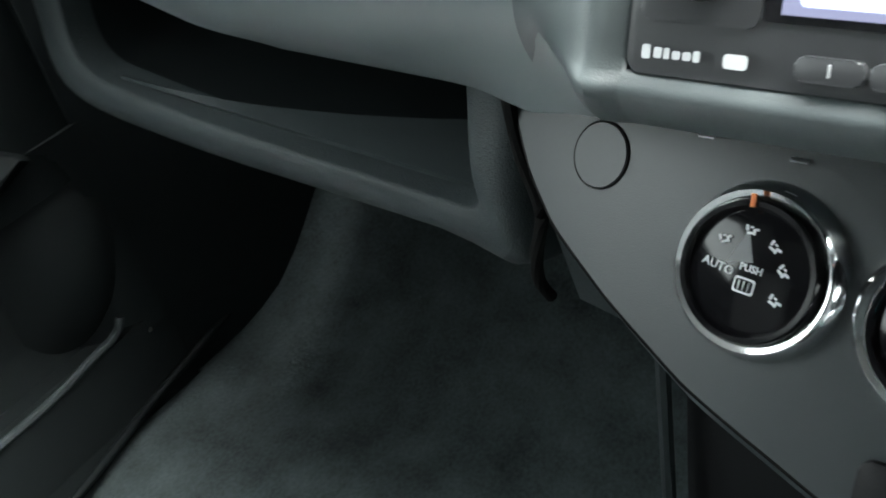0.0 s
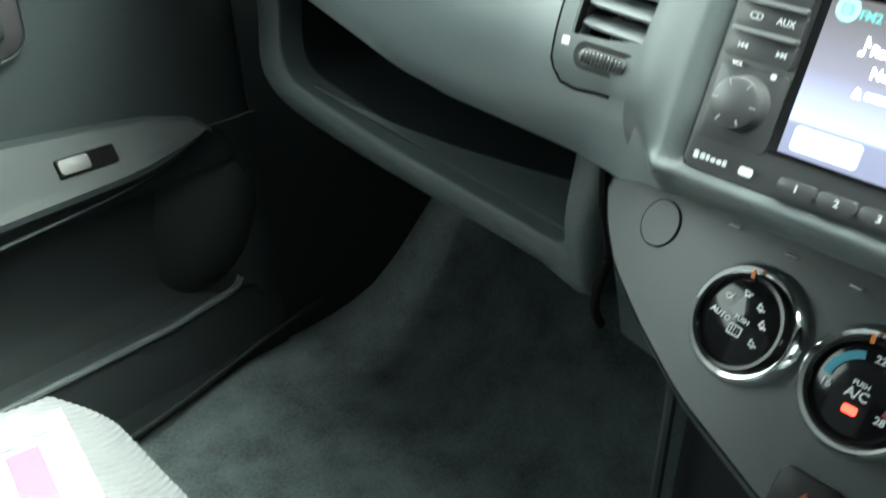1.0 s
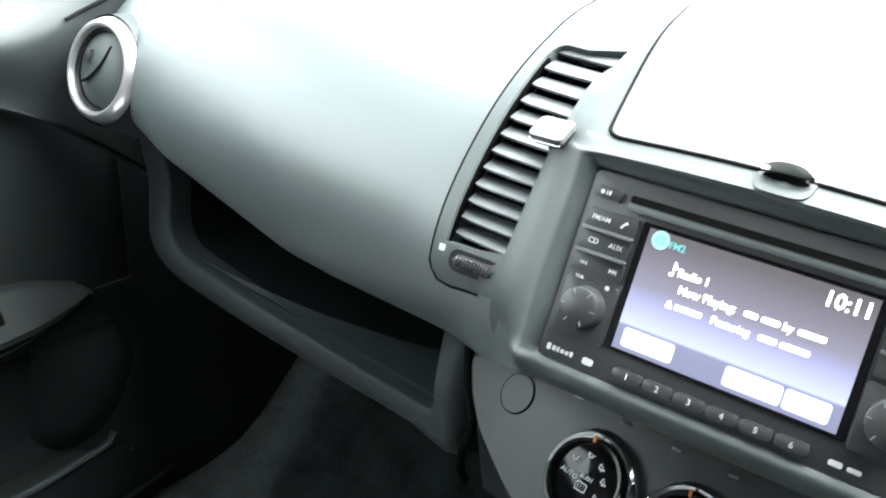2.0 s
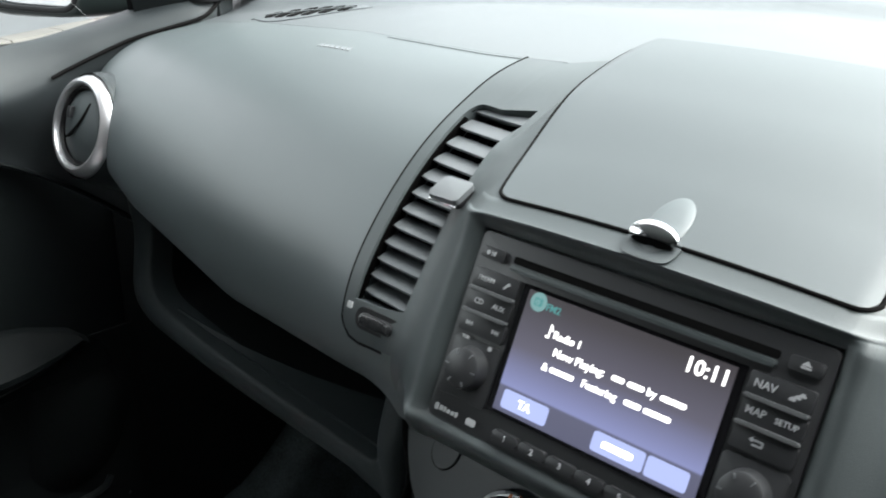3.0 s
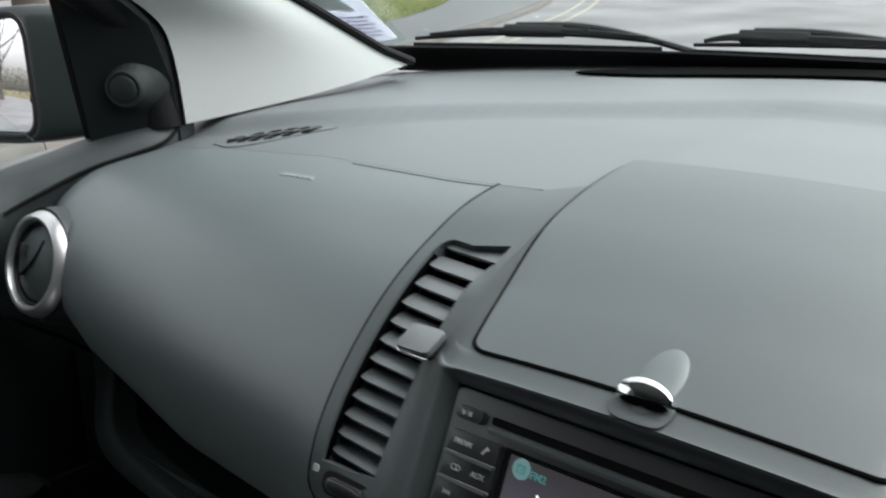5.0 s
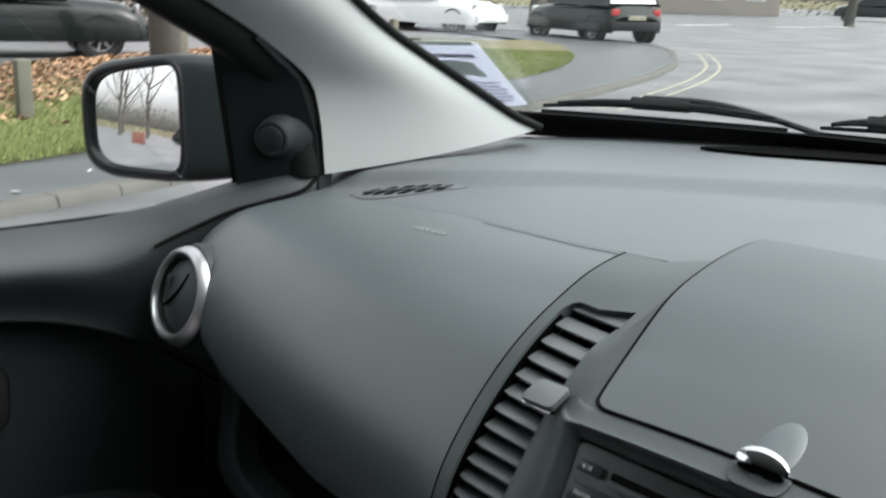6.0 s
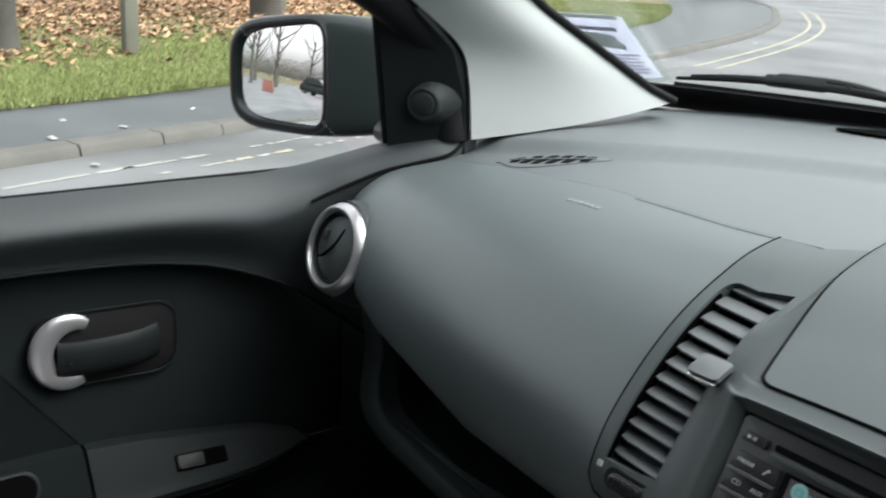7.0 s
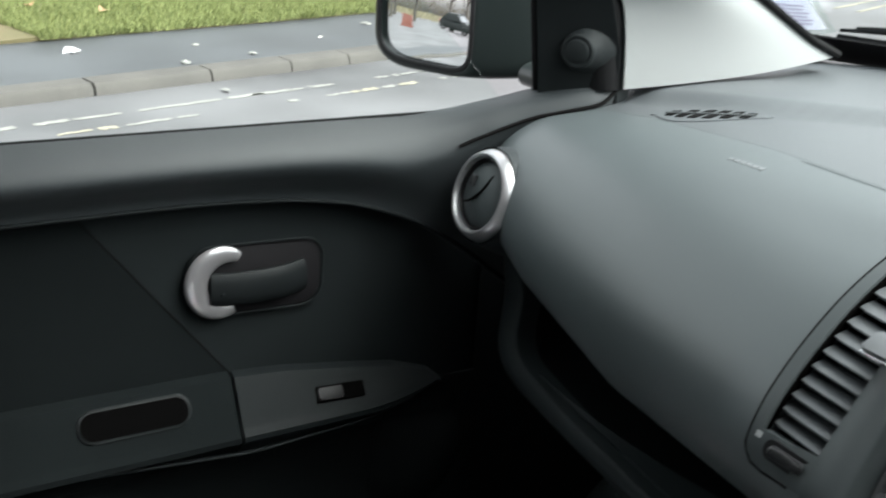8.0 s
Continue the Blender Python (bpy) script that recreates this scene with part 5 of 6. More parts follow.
# glare on the permit, drawn as a wavy patch of white paper
part("glare_blotch", shell(lambda a, b: sheet(0.16 + 0.50 * a + 0.03 * math.sin(6 * b), 0.46 + 0.20 * b + 0.03 * math.sin(3 * a)) + Vector((0, -0.0014, -0.0012)), 8, 3, 0.0004), PAPER, permit)
part("head_line", shell(lambda a, b: sheet(0.04 + 0.78 * a, 0.88 + 0.05 * b) + Vector((0, -0.0014, -0.0012)), 3, 1, 0.0004), PAPER, permit)
for i, (b0, hgt) in enumerate(((0.72, 0.05), (0.38, 0.02), (0.33, 0.02), (0.28, 0.02), (0.23, 0.02), (0.18, 0.02), (0.13, 0.02))):
    part("print_line", shell(lambda a, b: sheet(0.10 + 0.05 * (i % 2) + 0.62 * a, b0 + hgt * b) + Vector((0, -0.0014, -0.0012)), 3, 1, 0.0004), INKLILAC, permit)

# ---- door mirror outside ----
mirror = thing("door_mirror", "dark painted wing mirror with a rounded glass", "door mirror")
ma = Vector((-1.000, 0.246, 0.986))
mf = frame_at(ma, (1, 0.12, 0.11), (0.0, 0.06, 1))
gm = mf @ Matrix.Rotation(radians(17), 4, "Y")


def mir(u, v, w):
    return mf @ Vector((u, v, w))


def edge(x, up):
    """The mirror's upper or lower edge: taller towards the car."""
    return 0.0655 + 0.075 * x if up else -0.0575 - 0.085 * x


def outline(grow, n=56):
    pts = []
    for i in range(n):
        a = 2 * math.pi * i / n
        c, q = math.cos(a), math.sin(a)
        x = 0.0035 + math.copysign(abs(c) ** (0.52 if c < 0 else 0.34), c) * (0.0715 + grow)
        y = edge(x, q > 0) + (grow if q > 0 else -grow)
        pts.append((x, (edge(x, True) + edge(x, False)) / 2 + (y - (edge(x, True) + edge(x, False)) / 2) * abs(q) ** (0.5 if c < 0 else 0.34)))
    return pts


bm = bmesh.new()
prev = None
for s in (1.0, 0.94, 0.8, 0.6, 0.4, 0.2):
    ringv = [bm.verts.new(gm @ Vector((x * s, y * s, -0.004 - ((x * s) ** 2 + (y * s) ** 2) / 2.6))) for x, y in outline(0.0)]
    if prev:
        for j in range(56):
            bm.faces.new((prev[j], prev[(j + 1) % 56], ringv[(j + 1) % 56], ringv[j]))
    prev = ringv
bm.faces.new(prev)
part("glass", bm, MIRROR, mirror, "convex mirror glass reflecting the street behind")
bm = bmesh.new()
rows = []
for g, d, sh in ((-0.004, -0.030, 0), (0.0005, -0.006, 0), (0.0012, 0.000, 0), (0.007, 0.0015, 0), (0.0120, -0.001, 0.0), (0.0150, -0.008, 0.30), (0.0160, -0.03, 0.75), (0.010, -0.07, 1.0), (-0.008, -0.10, 1.0), (-0.035, -0.120, 1.0)):
    row = []
    for x, y in outline(g):
        k = smoothstep(-0.02, 0.09, x)
        row.append(bm.verts.new(gm @ Vector((x + sh * 0.120 * k, y * (1 - 0.14 * sh * k), d - 0.035 * sh * k))))
    rows.append(row)
for r1, r2 in zip(rows, rows[1:]):
    for j in range(56):
        bm.faces.new((r1[j], r1[(j + 1) % 56], r2[(j + 1) % 56], r2[j]))
bm.faces.new(rows[-1])
bm.faces.new(rows[0][::-1])
part("housing", bm, PAINTDARK, mirror, "gloss dark painted housing", angle=60)
part("bezel", tube([gm @ Vector((x, y, 0.0005)) for x, y in outline(0.0040)] + [gm @ Vector((*outline(0.0040)[0], 0.0005))], 0.0040, 0.0030, n=8, up=(0.4, -0.9, 0.1)), BLACKPL, mirror, "black plastic rim round the glass")
part("foot", tube([mir(0.14, -0.062, -0.07), mir(0.20, -0.070, -0.07), mir(0.27, -0.074, -0.07), mir(0.34, -0.070, -0.07)], 0.022, 0.016, n=14), PAINTDARK, mirror)

# ---- footwell, floor, shell of the car ----
floor_c = thing("floor", "dark grey carpet on the footwell floor", "carpet", kind="structure")


def carpet(a, b):
    y = -1.0 + b * 1.76
    x = -0.72 + a * 1.45
    z = 0.358 + 0.24 * smoothstep(0.18, 0.60, y) + 0.002 * smoothstep(-0.62, -0.665, x) + 0.004 * noise.noise((x * 9, y * 9, 0))
    z += 0.14 * smoothstep(0.20, 0.11, abs(x))
    return Vector((x, y, z))


part("carpet", shell(carpet, 66, 66, -0.01), CARPET, floor_c)
shellc = thing("car_shell", "plain inner shell of the car with pale headliner and added unseen light blockers", "car body", kind="structure")
part("firewall", box(1.5, 0.02, 0.64, 0.004, (0, 0.75, 0.66)), BLACKPL, shellc)
part("headliner", box(1.40, 1.25, 0.03, 0.01, (0, -0.72, 1.43)), ROOFCLOTH, shellc)
# out of view, added to keep fill light from coming in behind
part("rear_blocker", box(1.40, 0.03, 1.10, 0.004, (0, -1.30, 0.90)), DOORPL, shellc)
part("driver_door", box(0.05, 1.9, 0.60, 0.01, (0.70, -0.40, 0.66)), DOORPL, shellc)
# unseen wall across the driver's window opening, added to block side light
part("driver_window_blocker", box(0.05, 1.40, 0.52, 0.01, (0.70, -0.41, 1.19)), DOORPL, shellc)
part("driver_pillar", tube([(0.60, 0.47, 1.0), (0.60, 0.19, 1.19), (0.56, -0.05, 1.40)], 0.05, n=10), PILLAR, shellc)
for s in (-1, 1):
    # unseen side closures at the rear, also added against fill light
    part("rear_side_blocker", box(0.05, 0.70, 1.10, 0.01, (s * 0.70, -1.00, 0.90)), DOORPL, shellc)
    part("centre_pillar", box(0.06, 0.12, 0.50, 0.02, (s * 0.64, -0.78, 1.18)), PILLAR, shellc)
# unseen seat back, added to hold back light from the rear
part("driver_seat_blocker", box(0.50, 0.16, 0.75, 0.06, (0.36, -0.80, 0.90), None, Matrix.Rotation(radians(-14), 4, "X"), 4), DOORPL, shellc)
part("left_body_side", box(0.04, 1.6, 0.56, 0.02, (-0.80, -0.20, 0.57)), PAINTDARK, shellc)
part("bonnet", shell(lambda a, b: Vector(((a - 0.5) * 1.5, 0.78 + b * 0.85, 0.95 - 0.10 * b - 0.22 * b * b - 0.05 * (2 * a - 1) ** 2)), 16, 16, 0.02), PAINTDARK, shellc)
# closing panel with an added downward slope that shades the upper footwell
part("under_dash_blocker", shell(lambda a, b: Vector(((a - 0.5) * 1.24, 0.150 + 0.50 * b, 0.690 - 0.16 * smoothstep(0.0, 0.8, b))), 8, 16, 0.012), BLACKPL, shellc)

# ---- seat and leaflet ----
seat = thing("passenger_seat", "passenger seat in pale grey ribbed cloth", "car seat")


def cushion(a, b):
    x, y = rounded(a, 1 - (1 - b) ** 1.8, 0.50, 0.52, 0.09)
    d = max(abs(x) / 0.25, abs(y) / 0.26)
    z = 0.575 - 0.055 * smoothstep(0.62, 1.0, d) + 0.010 * smoothstep(0.05, 0.22, abs(x))
    rib = 0.0021 * abs(math.sin((x + 0.42 * y) * 500)) ** 0.7
    return Vector((-0.330 + x, -0.366 + y, z + rib))


part("cushion", shell(cushion, 440, 160, 0.1, back=(0, 0, -0.15)), SEATCLOTH, seat)
part("backrest", box(0.50, 0.14, 0.62, 0.05, (-0.345, -0.72, 0.86), None, Matrix.Rotation(radians(-14), 4, "X"), 4), SEATCLOTH, seat)
part("base", box(0.42, 0.42, 0.09, 0.01, (-0.345, -0.40, 0.42)), BLACKPL, seat)
leaflet = thing("leaflet", "white printed leaflet with red and blue panels lying on the seat", "leaflet")
lm = frame_at((-0.382, -0.245, 0.5915), (0.981, -0.194, 0.0), (0.194, 0.981, 0.0))
part("page", shell(lambda a, b: lm @ Vector(((a - 0.5) * 0.21, (b - 0.5) * 0.148, 0.004 * math.sin(3 * a))), 10, 4, 0.0006), PAPER, leaflet)
for x0, x1, y0, y1, ink in ((-0.072, -0.010, 0.030, 0.052, INKRED), (-0.098, -0.082, 0.050, 0.066, INK), (-0.098, -0.078, 0.026, 0.044, INK), (-0.06, 0.06, -0.05, 0.0, INK)):
    part("print_panel", shell(lambda a, b: lm @ Vector((x0 + a * (x1 - x0), y0 + b * (y1 - y0), 0.0022 + 0.004 * math.sin(3 * ((x0 + a * (x1 - x0)) / 0.21 + 0.5)))), 6, 2, 0.0004), ink, leaflet)


# ---- the street outside ----
KERBLINE = spline([(0.6, -22, 0), (-1.3, -13, 0), (-3.22, -5, 0), (-4.72, 0.82, 0), (-5.53, 3.6, 0), (-6.85, 7.5, 0), (-8.75, 12.0, 0), (-11.0, 15.65, 0), (-14.0, 18.8, 0), (-20, 21.0, 0), (-30, 23.0, 0)], 220)


def kerb_at(t, off, z):
    """The place at t (0 to 1) along the kerb, off metres behind its face."""
    i = min(219.999, max(0.0, t * 220))
    p = KERBLINE[int(i)].lerp(KERBLINE[int(i) + 1], i - int(i))
    d = KERBLINE[min(220, int(i) + 2)] - KERBLINE[max(0, int(i) - 1)]
    nrm = Vector((-d.y, d.x, 0)).normalized()
    return Vector((p.x, p.y, 0)) + nrm * off + Vector((0, 0, z))


ground = thing("ground", "flat damp ground reaching to the horizon", "ground", kind="structure")
part("surface", shell(lambda a, b: Vector((-600 + a * 1200, -600 + b * 1200, -0.02)), 4, 4, -0.2), SOIL, ground)
road = thing("road", "damp light grey asphalt road", "road", kind="structure")
part("surface", shell(lambda a, b: Vector((-60 + a * 120, -60 + b * 170, -0.001 + 0.003 * noise.noise((a * 14, b * 20, 3)))), 60, 80, -0.015), ASPHALT, road)
pavement = thing("pavement", "damp dark tarmac pavement behind the kerb", "pavement", kind="structure")


def grass_off(t):
    """Width of the pavement: wider round the corner."""
    return interp([0, 0.45, 0.6, 0.72, 0.8, 1], [1.08, 1.08, 1.5, 2.1, 2.4, 2.4], t)


part("surface", shell(lambda a, b: kerb_at(a, 0.14 + b * (grass_off(a) - 0.14), 0.052 + 0.004 * noise.noise((a * 90, b * 3, 0))), 160, 6, -0.06), PAVING, pavement)
kerb = thing("kerb", "pale weathered concrete kerb", "kerb", kind="structure")
t, step = 0.10, 0.0150
while t < 0.93:
    u = t
    part("kerb_stone", shell(lambda a, b: kerb_at(u + a * (step - 0.0003), [0.0, 0.012, 0.03, 0.14, 0.145][round(b * 4)], [-0.02, 0.040, 0.058, 0.062, 0.02][round(b * 4)]), 4, 4, -0.02), KERB, kerb)
    t += step
verge = thing("grass_verge", "green grass verge strewn with fallen leaves", "grass verge", kind="structure")
part("turf", shell(lambda a, b: kerb_at(0.2 + 0.62 * a, grass_off(0.2 + 0.62 * a) + b * 6.0, 0.065 + 0.03 * noise.noise((a * 40, b * 9, 5))), 120, 40, -0.06), SOIL, verge)

rng = random.Random(4)


def scatter(name, label, cat, count, make, material):
    verts, faces = [], []
    for _ in range(count):
        make(verts, faces)
    me = bpy.data.meshes.new(name)
    me.from_pydata(verts, [], faces)
    me.materials.append(material)
    return tagged(new(name, me), label, cat, kind="stuff")


def island(m):
    """Give each loose piece its own tone."""
    n, l = m.node_tree.nodes, m.node_tree.links
    geo = n.new("ShaderNodeNewGeometry")
    mix = next(x for x in n if x.bl_idname == "ShaderNodeMix")
    l.new(geo.outputs["Random Per Island"], mix.inputs[0])
    return m


def blade(verts, faces):
    a = 0.30 + 0.40 * rng.random() ** 1.4
    b = rng.random() ** 1.3 * 4.2
    if b > 2.4 and rng.random() < 0.75:
        return
    p = kerb_at(a, grass_off(a) + b + rng.uniform(-0.05, 0.02), 0.065)
    ang, hgt, w = rng.uniform(0, 6.28), rng.uniform(0.02, 0.058), rng.uniform(0.0022, 0.0055)
    dx, dy = math.cos(ang) * w, math.sin(ang) * w
    lx, ly = rng.uniform(-0.035, 0.035), rng.uniform(-0.035, 0.035)
    k = len(verts)
    verts.extend(((p.x - dx, p.y - dy, p.z), (p.x + dx, p.y + dy, p.z), (p.x + lx, p.y + ly, p.z + hgt)))
    faces.append((k, k + 1, k + 2))


scatter("grass_blades", "short bright green grass on the verge", "grass", 210000, blade, island(GRASSMAT))


def leaf(verts, faces):
    a = 0.24 + 0.36 * rng.random()
    b = 0.2 + 5.6 * rng.random() ** 0.55
    patch = noise.noise((a * 60, b * 0.9, 7))
    if rng.random() > smoothstep(0.8, 3.6, b + 1.6 * patch) + 0.03:
        return
    p = kerb_at(a, grass_off(a) + b, 0.080 + rng.uniform(0, 0.035))
    r, ang = rng.uniform(0.022, 0.060), rng.uniform(0, 6.28)
    k = len(verts)
    for j, q in enumerate((1.0, 0.55, 0.8, 0.5, 0.95)):
        t = ang + j * 6.283 / 5
        verts.append((p.x + r * q * math.cos(t), p.y + r * q * math.sin(t), p.z + rng.uniform(-0.018, 0.03)))
    verts.append((p.x, p.y, p.z + rng.uniform(-0.01, 0.015)))
    for j in range(5):
        faces.append((k + j, k + (j + 1) % 5, k + 5))


scatter("fallen_leaves", "brown and orange fallen leaves on the grass", "leaves", 13000, leaf, island(LEAF))


def debris(verts, faces):
    a, b = 0.30 + 0.3 * rng.random(), rng.uniform(-0.5, 0.95)
    p = kerb_at(a, b, 0.06 if b > 0.15 else 0.012)
    r, ang = rng.uniform(0.02, 0.05), rng.uniform(0, 6.28)
    k = len(verts)
    for j in range(4):
        t = ang + j * 1.57
        verts.append((p.x + r * math.cos(t) * (1 if j % 2 else 0.5), p.y + r * math.sin(t) * (1 if j % 2 else 0.5), p.z + rng.uniform(0, 0.012)))
    faces.append((k, k + 1, k + 2, k + 3))


scatter("litter_scraps", "pale leaf and paper scraps on pavement and gutter", "litter", 8, debris, mat("pale_scrap", (0.55, 0.53, 0.48), 0.7, var=0.3))
# a crumpled white scrap on the pavement
sp = Vector((-5.43, 0.64, 0.056))
bm = bmesh.new()
bmesh.ops.create_icosphere(bm, subdivisions=2, radius=0.06)
for v in bm.verts:
    v.co *= 0.7 + 0.6 * noise.noise(v.co * 30)
    v.co.z = abs(v.co.z) * 0.5
bmesh.ops.translate(bm, verts=bm.verts, vec=sp)
tagged(part("paper_scrap", bm, PAPER, smooth=False), "crumpled white paper scrap lying on the pavement", "litter")

for k, (x, y, r) in enumerate(((-5.50, 1.33, 0.045), (-5.07, 1.14, 0.05), (-5.22, 1.57, 0.045), (-4.60, 1.20, 0.04), (-6.03, 2.66, 0.07), (-6.6, 3.6, 0.06))):
    bm = bmesh.new()
    bmesh.ops.create_icosphere(bm, subdivisions=2, radius=r)
    for v in bm.verts:
        ragged = 0.75 + 0.9 * noise.noise(v.co * 45 + Vector((3 * k, 0, 0)))
        v.co = Vector((v.co.x * ragged, v.co.y * 0.55 * ragged, abs(v.co.z) * 0.12 + 0.006 * noise.noise(v.co * 70)))
    bmesh.ops.translate(bm, verts=bm.verts, vec=(x, y, 0.056 if k != 3 else 0.012))
    tagged(part("litter_scrap", bm, WORNPAINT, smooth=False), "small pale scrap lying beside the kerb", "litter", "pale scraps on the pavement")
# broken yellow lines along the gutter, and white marks far off
lines = thing("yellow_line", "worn double yellow line beside the kerb", "road marking", kind="structure")
for off in (-0.44, -0.66):
    part("line", shell(lambda a, b: kerb_at(0.505 + a * 0.26, off - b * 0.06 * (0.8 + 0.4 * noise.noise((a * 60, off * 9, 0))), 0.0018), 80, 1, -0.002), YELLOW, lines)
worn = random.Random(9)


def worn_patch(t, w, off, wide, material):
    ph = worn.uniform(0, 9)
    part("worn_patch", shell(lambda a, b: kerb_at(t + a * w, off - (b - 0.5) * wide * (0.75 + 0.5 * noise.noise((a * 7, ph, b))) + 0.012 * noise.noise((a * 5, ph, 2)), 0.0018), 10, 2, -0.001), material, lines)


for off, t0, t1, full in ((-0.33, 0.25, 0.31, 0.95), (-0.33, 0.31, 0.50, 0.7), (-0.52, 0.26, 0.50, 0.6)):
    t = t0
    while t < t1:
        w = worn.uniform(0.0010, 0.0050) * (2.2 if full > 0.8 else 1)
        if worn.random() < full:
            worn_patch(t, w, off, worn.uniform(0.03, 0.06), WORNPAINT if worn.random() < 0.85 else YELLOW)
        t += w + worn.uniform(0.0003, 0.0020)
marks = thing("white_road_marks", "broken white junction line across the road", "road marking", kind="structure")
for x0, y0, dx, dy, n in ((-24.4, 34.3, -0.1, 1.10, 4), (-22.5, 38.4, 0.1, 1.12, 5)):
    for i in range(n):
        o = Vector((x0 + dx * i, y0 + dy * i, 0.006))
        part("dash", shell(lambda a, b: o + Vector((b * 0.45, a * 0.75, 0)), 2, 1, -0.002), WHITEPAINT, marks)


# ---- posts, trees ----
def post(x, y, h=0.62, lean=0.0):
    p = thing("wooden_post", "weathered square wooden verge post", "bollard", "wooden posts along the verge", at=(x, y, 0))
    o = box(0.115, 0.115, h + 0.2, 0.02, (0, 0, h / 2 + 0.02), None, Matrix.Rotation(lean, 4, "Y"))
    part("post", o, POSTWOOD, p)
    return p


for x, y, h, l in ((-7.92, 2.63, 0.42, 0.02), (-11.2, 5.75, 0.50, -0.03), (-6.3, -0.9, 0.52, 0.02), (-12.6, 10.2, 0.55, 0.0)):
    post(x, y, h, l)


def tree(x, y, h, r, seed, twigs=140):
    """A bare winter tree: tapered trunk, forking limbs, a haze of twigs."""
    g = random.Random(seed)
    t = thing("bare_tree", "bare winter tree with grey-brown bark", "tree", "street trees", at=(x, y, 0))
    trunk = [Vector((0, 0, -0.1)), Vector((0.03 * g.uniform(-1, 1), 0, 0.5)), Vector((g.uniform(-.15, .15), g.uniform(-.15, .15), h * 0.3)), Vector((g.uniform(-.3, .3), g.uniform(-.3, .3), h * 0.62))]
    pts = spline(trunk, 14)
    bm = tube(pts, r, n=12, up=(1, 0, 0), taper=[1.35 - 0.35 * min(1, i / 2) - 0.55 * i / 14 for i in range(15)])
    for v in bm.verts:
        v.co += Vector((v.co.x, v.co.y, 0)) * 0.25 * noise.noise(v.co * 4)
    part("trunk", bm, BARK, t)
    tips = []
    for i in range(7):
        b0 = pts[g.randint(6, 13)]
        ang, up = i * 0.9 + g.uniform(-.3, .3), g.uniform(0.5, 1.0)
        L = h * g.uniform(0.28, 0.45)
        end = b0 + Vector((math.cos(ang) * L * 0.75, math.sin(ang) * L * 0.75, L * up))
        lp = spline([b0, b0.lerp(end, 0.5) + Vector((0, 0, -0.06 * L)), end], 8)
        part("limb", tube(lp, r * 0.34, n=7, up=(1, 0, 0.2), taper=[1 - 0.1 * k for k in range(9)]), BARK, t)
        tips += [(lp[k], (lp[min(8, k + 1)] - lp[k - 1]).normalized()) for k in range(3, 9)]
    verts, faces = [], []
    for _ in range(twigs):
        p, d = g.choice(tips)
        q = p + (d + Vector((g.uniform(-1, 1), g.uniform(-1, 1), g.uniform(-.4, .9)))).normalized() * h * g.uniform(0.06, 0.16)
        s = Vector((g.uniform(-1, 1), g.uniform(-1, 1), g.uniform(-1, 1))).normalized() * 0.012
        for a, b, w in ((p, q, 1.0), (p.lerp(q, 0.5), p.lerp(q, 0.5) + Vector((g.uniform(-1, 1), g.uniform(-1, 1), g.uniform(-.2, 1))) * h * 0.06, 0.6)):
            k = len(verts)
            verts += [tuple(a - s * w), tuple(a + s * w), tuple(b)]
            faces.append((k, k + 1, k + 2))
    me = bpy.data.meshes.new("twigs")
    me.from_pydata(verts, [], faces)
    me.materials.append(TWIG)
    ob = new("twigs", me)
    ob.parent = t
    ob["kind"] = "stuff"
    return t


tree(-8.15, 1.72, 8, 0.15, 1)
tree(-10.75, 5.3, 9, 0.22, 2)
tree(-12.5, 9.0, 8, 0.20, 3)
for i, (x, y) in enumerate(((-25, 14), (-30, 20), (-34, 9), (-28, 30), (-36, 34), (-22, 44), (-12, -30), (-20, -26), (-4, -36), (6, -34), (-30, -6))):
    tree(x, y, 9 + i % 3, 0.26, 20 + i, 200)

# ---- hedge and low wall behind the parked cars ----
HEDGE = mat("hedge_leaf", (0.06, 0.065, 0.035), 0.9, var=0.5, vscale=3.0, col2=(0.10, 0.085, 0.05))


def hedge(x0, y0, x1, y1, h, seed):
    g = random.Random(seed)
    d = Vector((x1 - x0, y1 - y0, 0))
    n = Vector((-d.y, d.x, 0)).normalized()
    verts, faces = [], []
    for _ in range(5200):
        u = g.random()
        p = Vector((x0, y0, 0)) + d * u + n * g.gauss(0, 0.45) + Vector((0, 0, h * g.random() ** 0.8 * (0.8 + 0.35 * noise.noise((u * 9, seed, 0)))))
        a, b = Vector((g.uniform(-1, 1), g.uniform(-1, 1), g.uniform(-1, 1))) * 0.16, Vector((g.uniform(-1, 1), g.uniform(-1, 1), g.uniform(-1, 1))) * 0.16
        k = len(verts)
        verts += [tuple(p), tuple(p + a), tuple(p + b)]
        faces.append((k, k + 1, k + 2))
    me = bpy.data.meshes.new("hedge")
    me.from_pydata(verts, [], faces)
    me.materials.append(HEDGE)
    return tagged(new("hedge", me), "straggly brown-green hedge behind the parked cars", "hedge", kind="stuff")


hedge(-24, 4, -21, 13, 1.8, 1)
hedge(-52, 44, -26, 84, 2.2, 2)
hedge(-30, -46, 4, -58, 3.0, 3)
hedge(-36, -38, -8, -54, 4.2, 4)


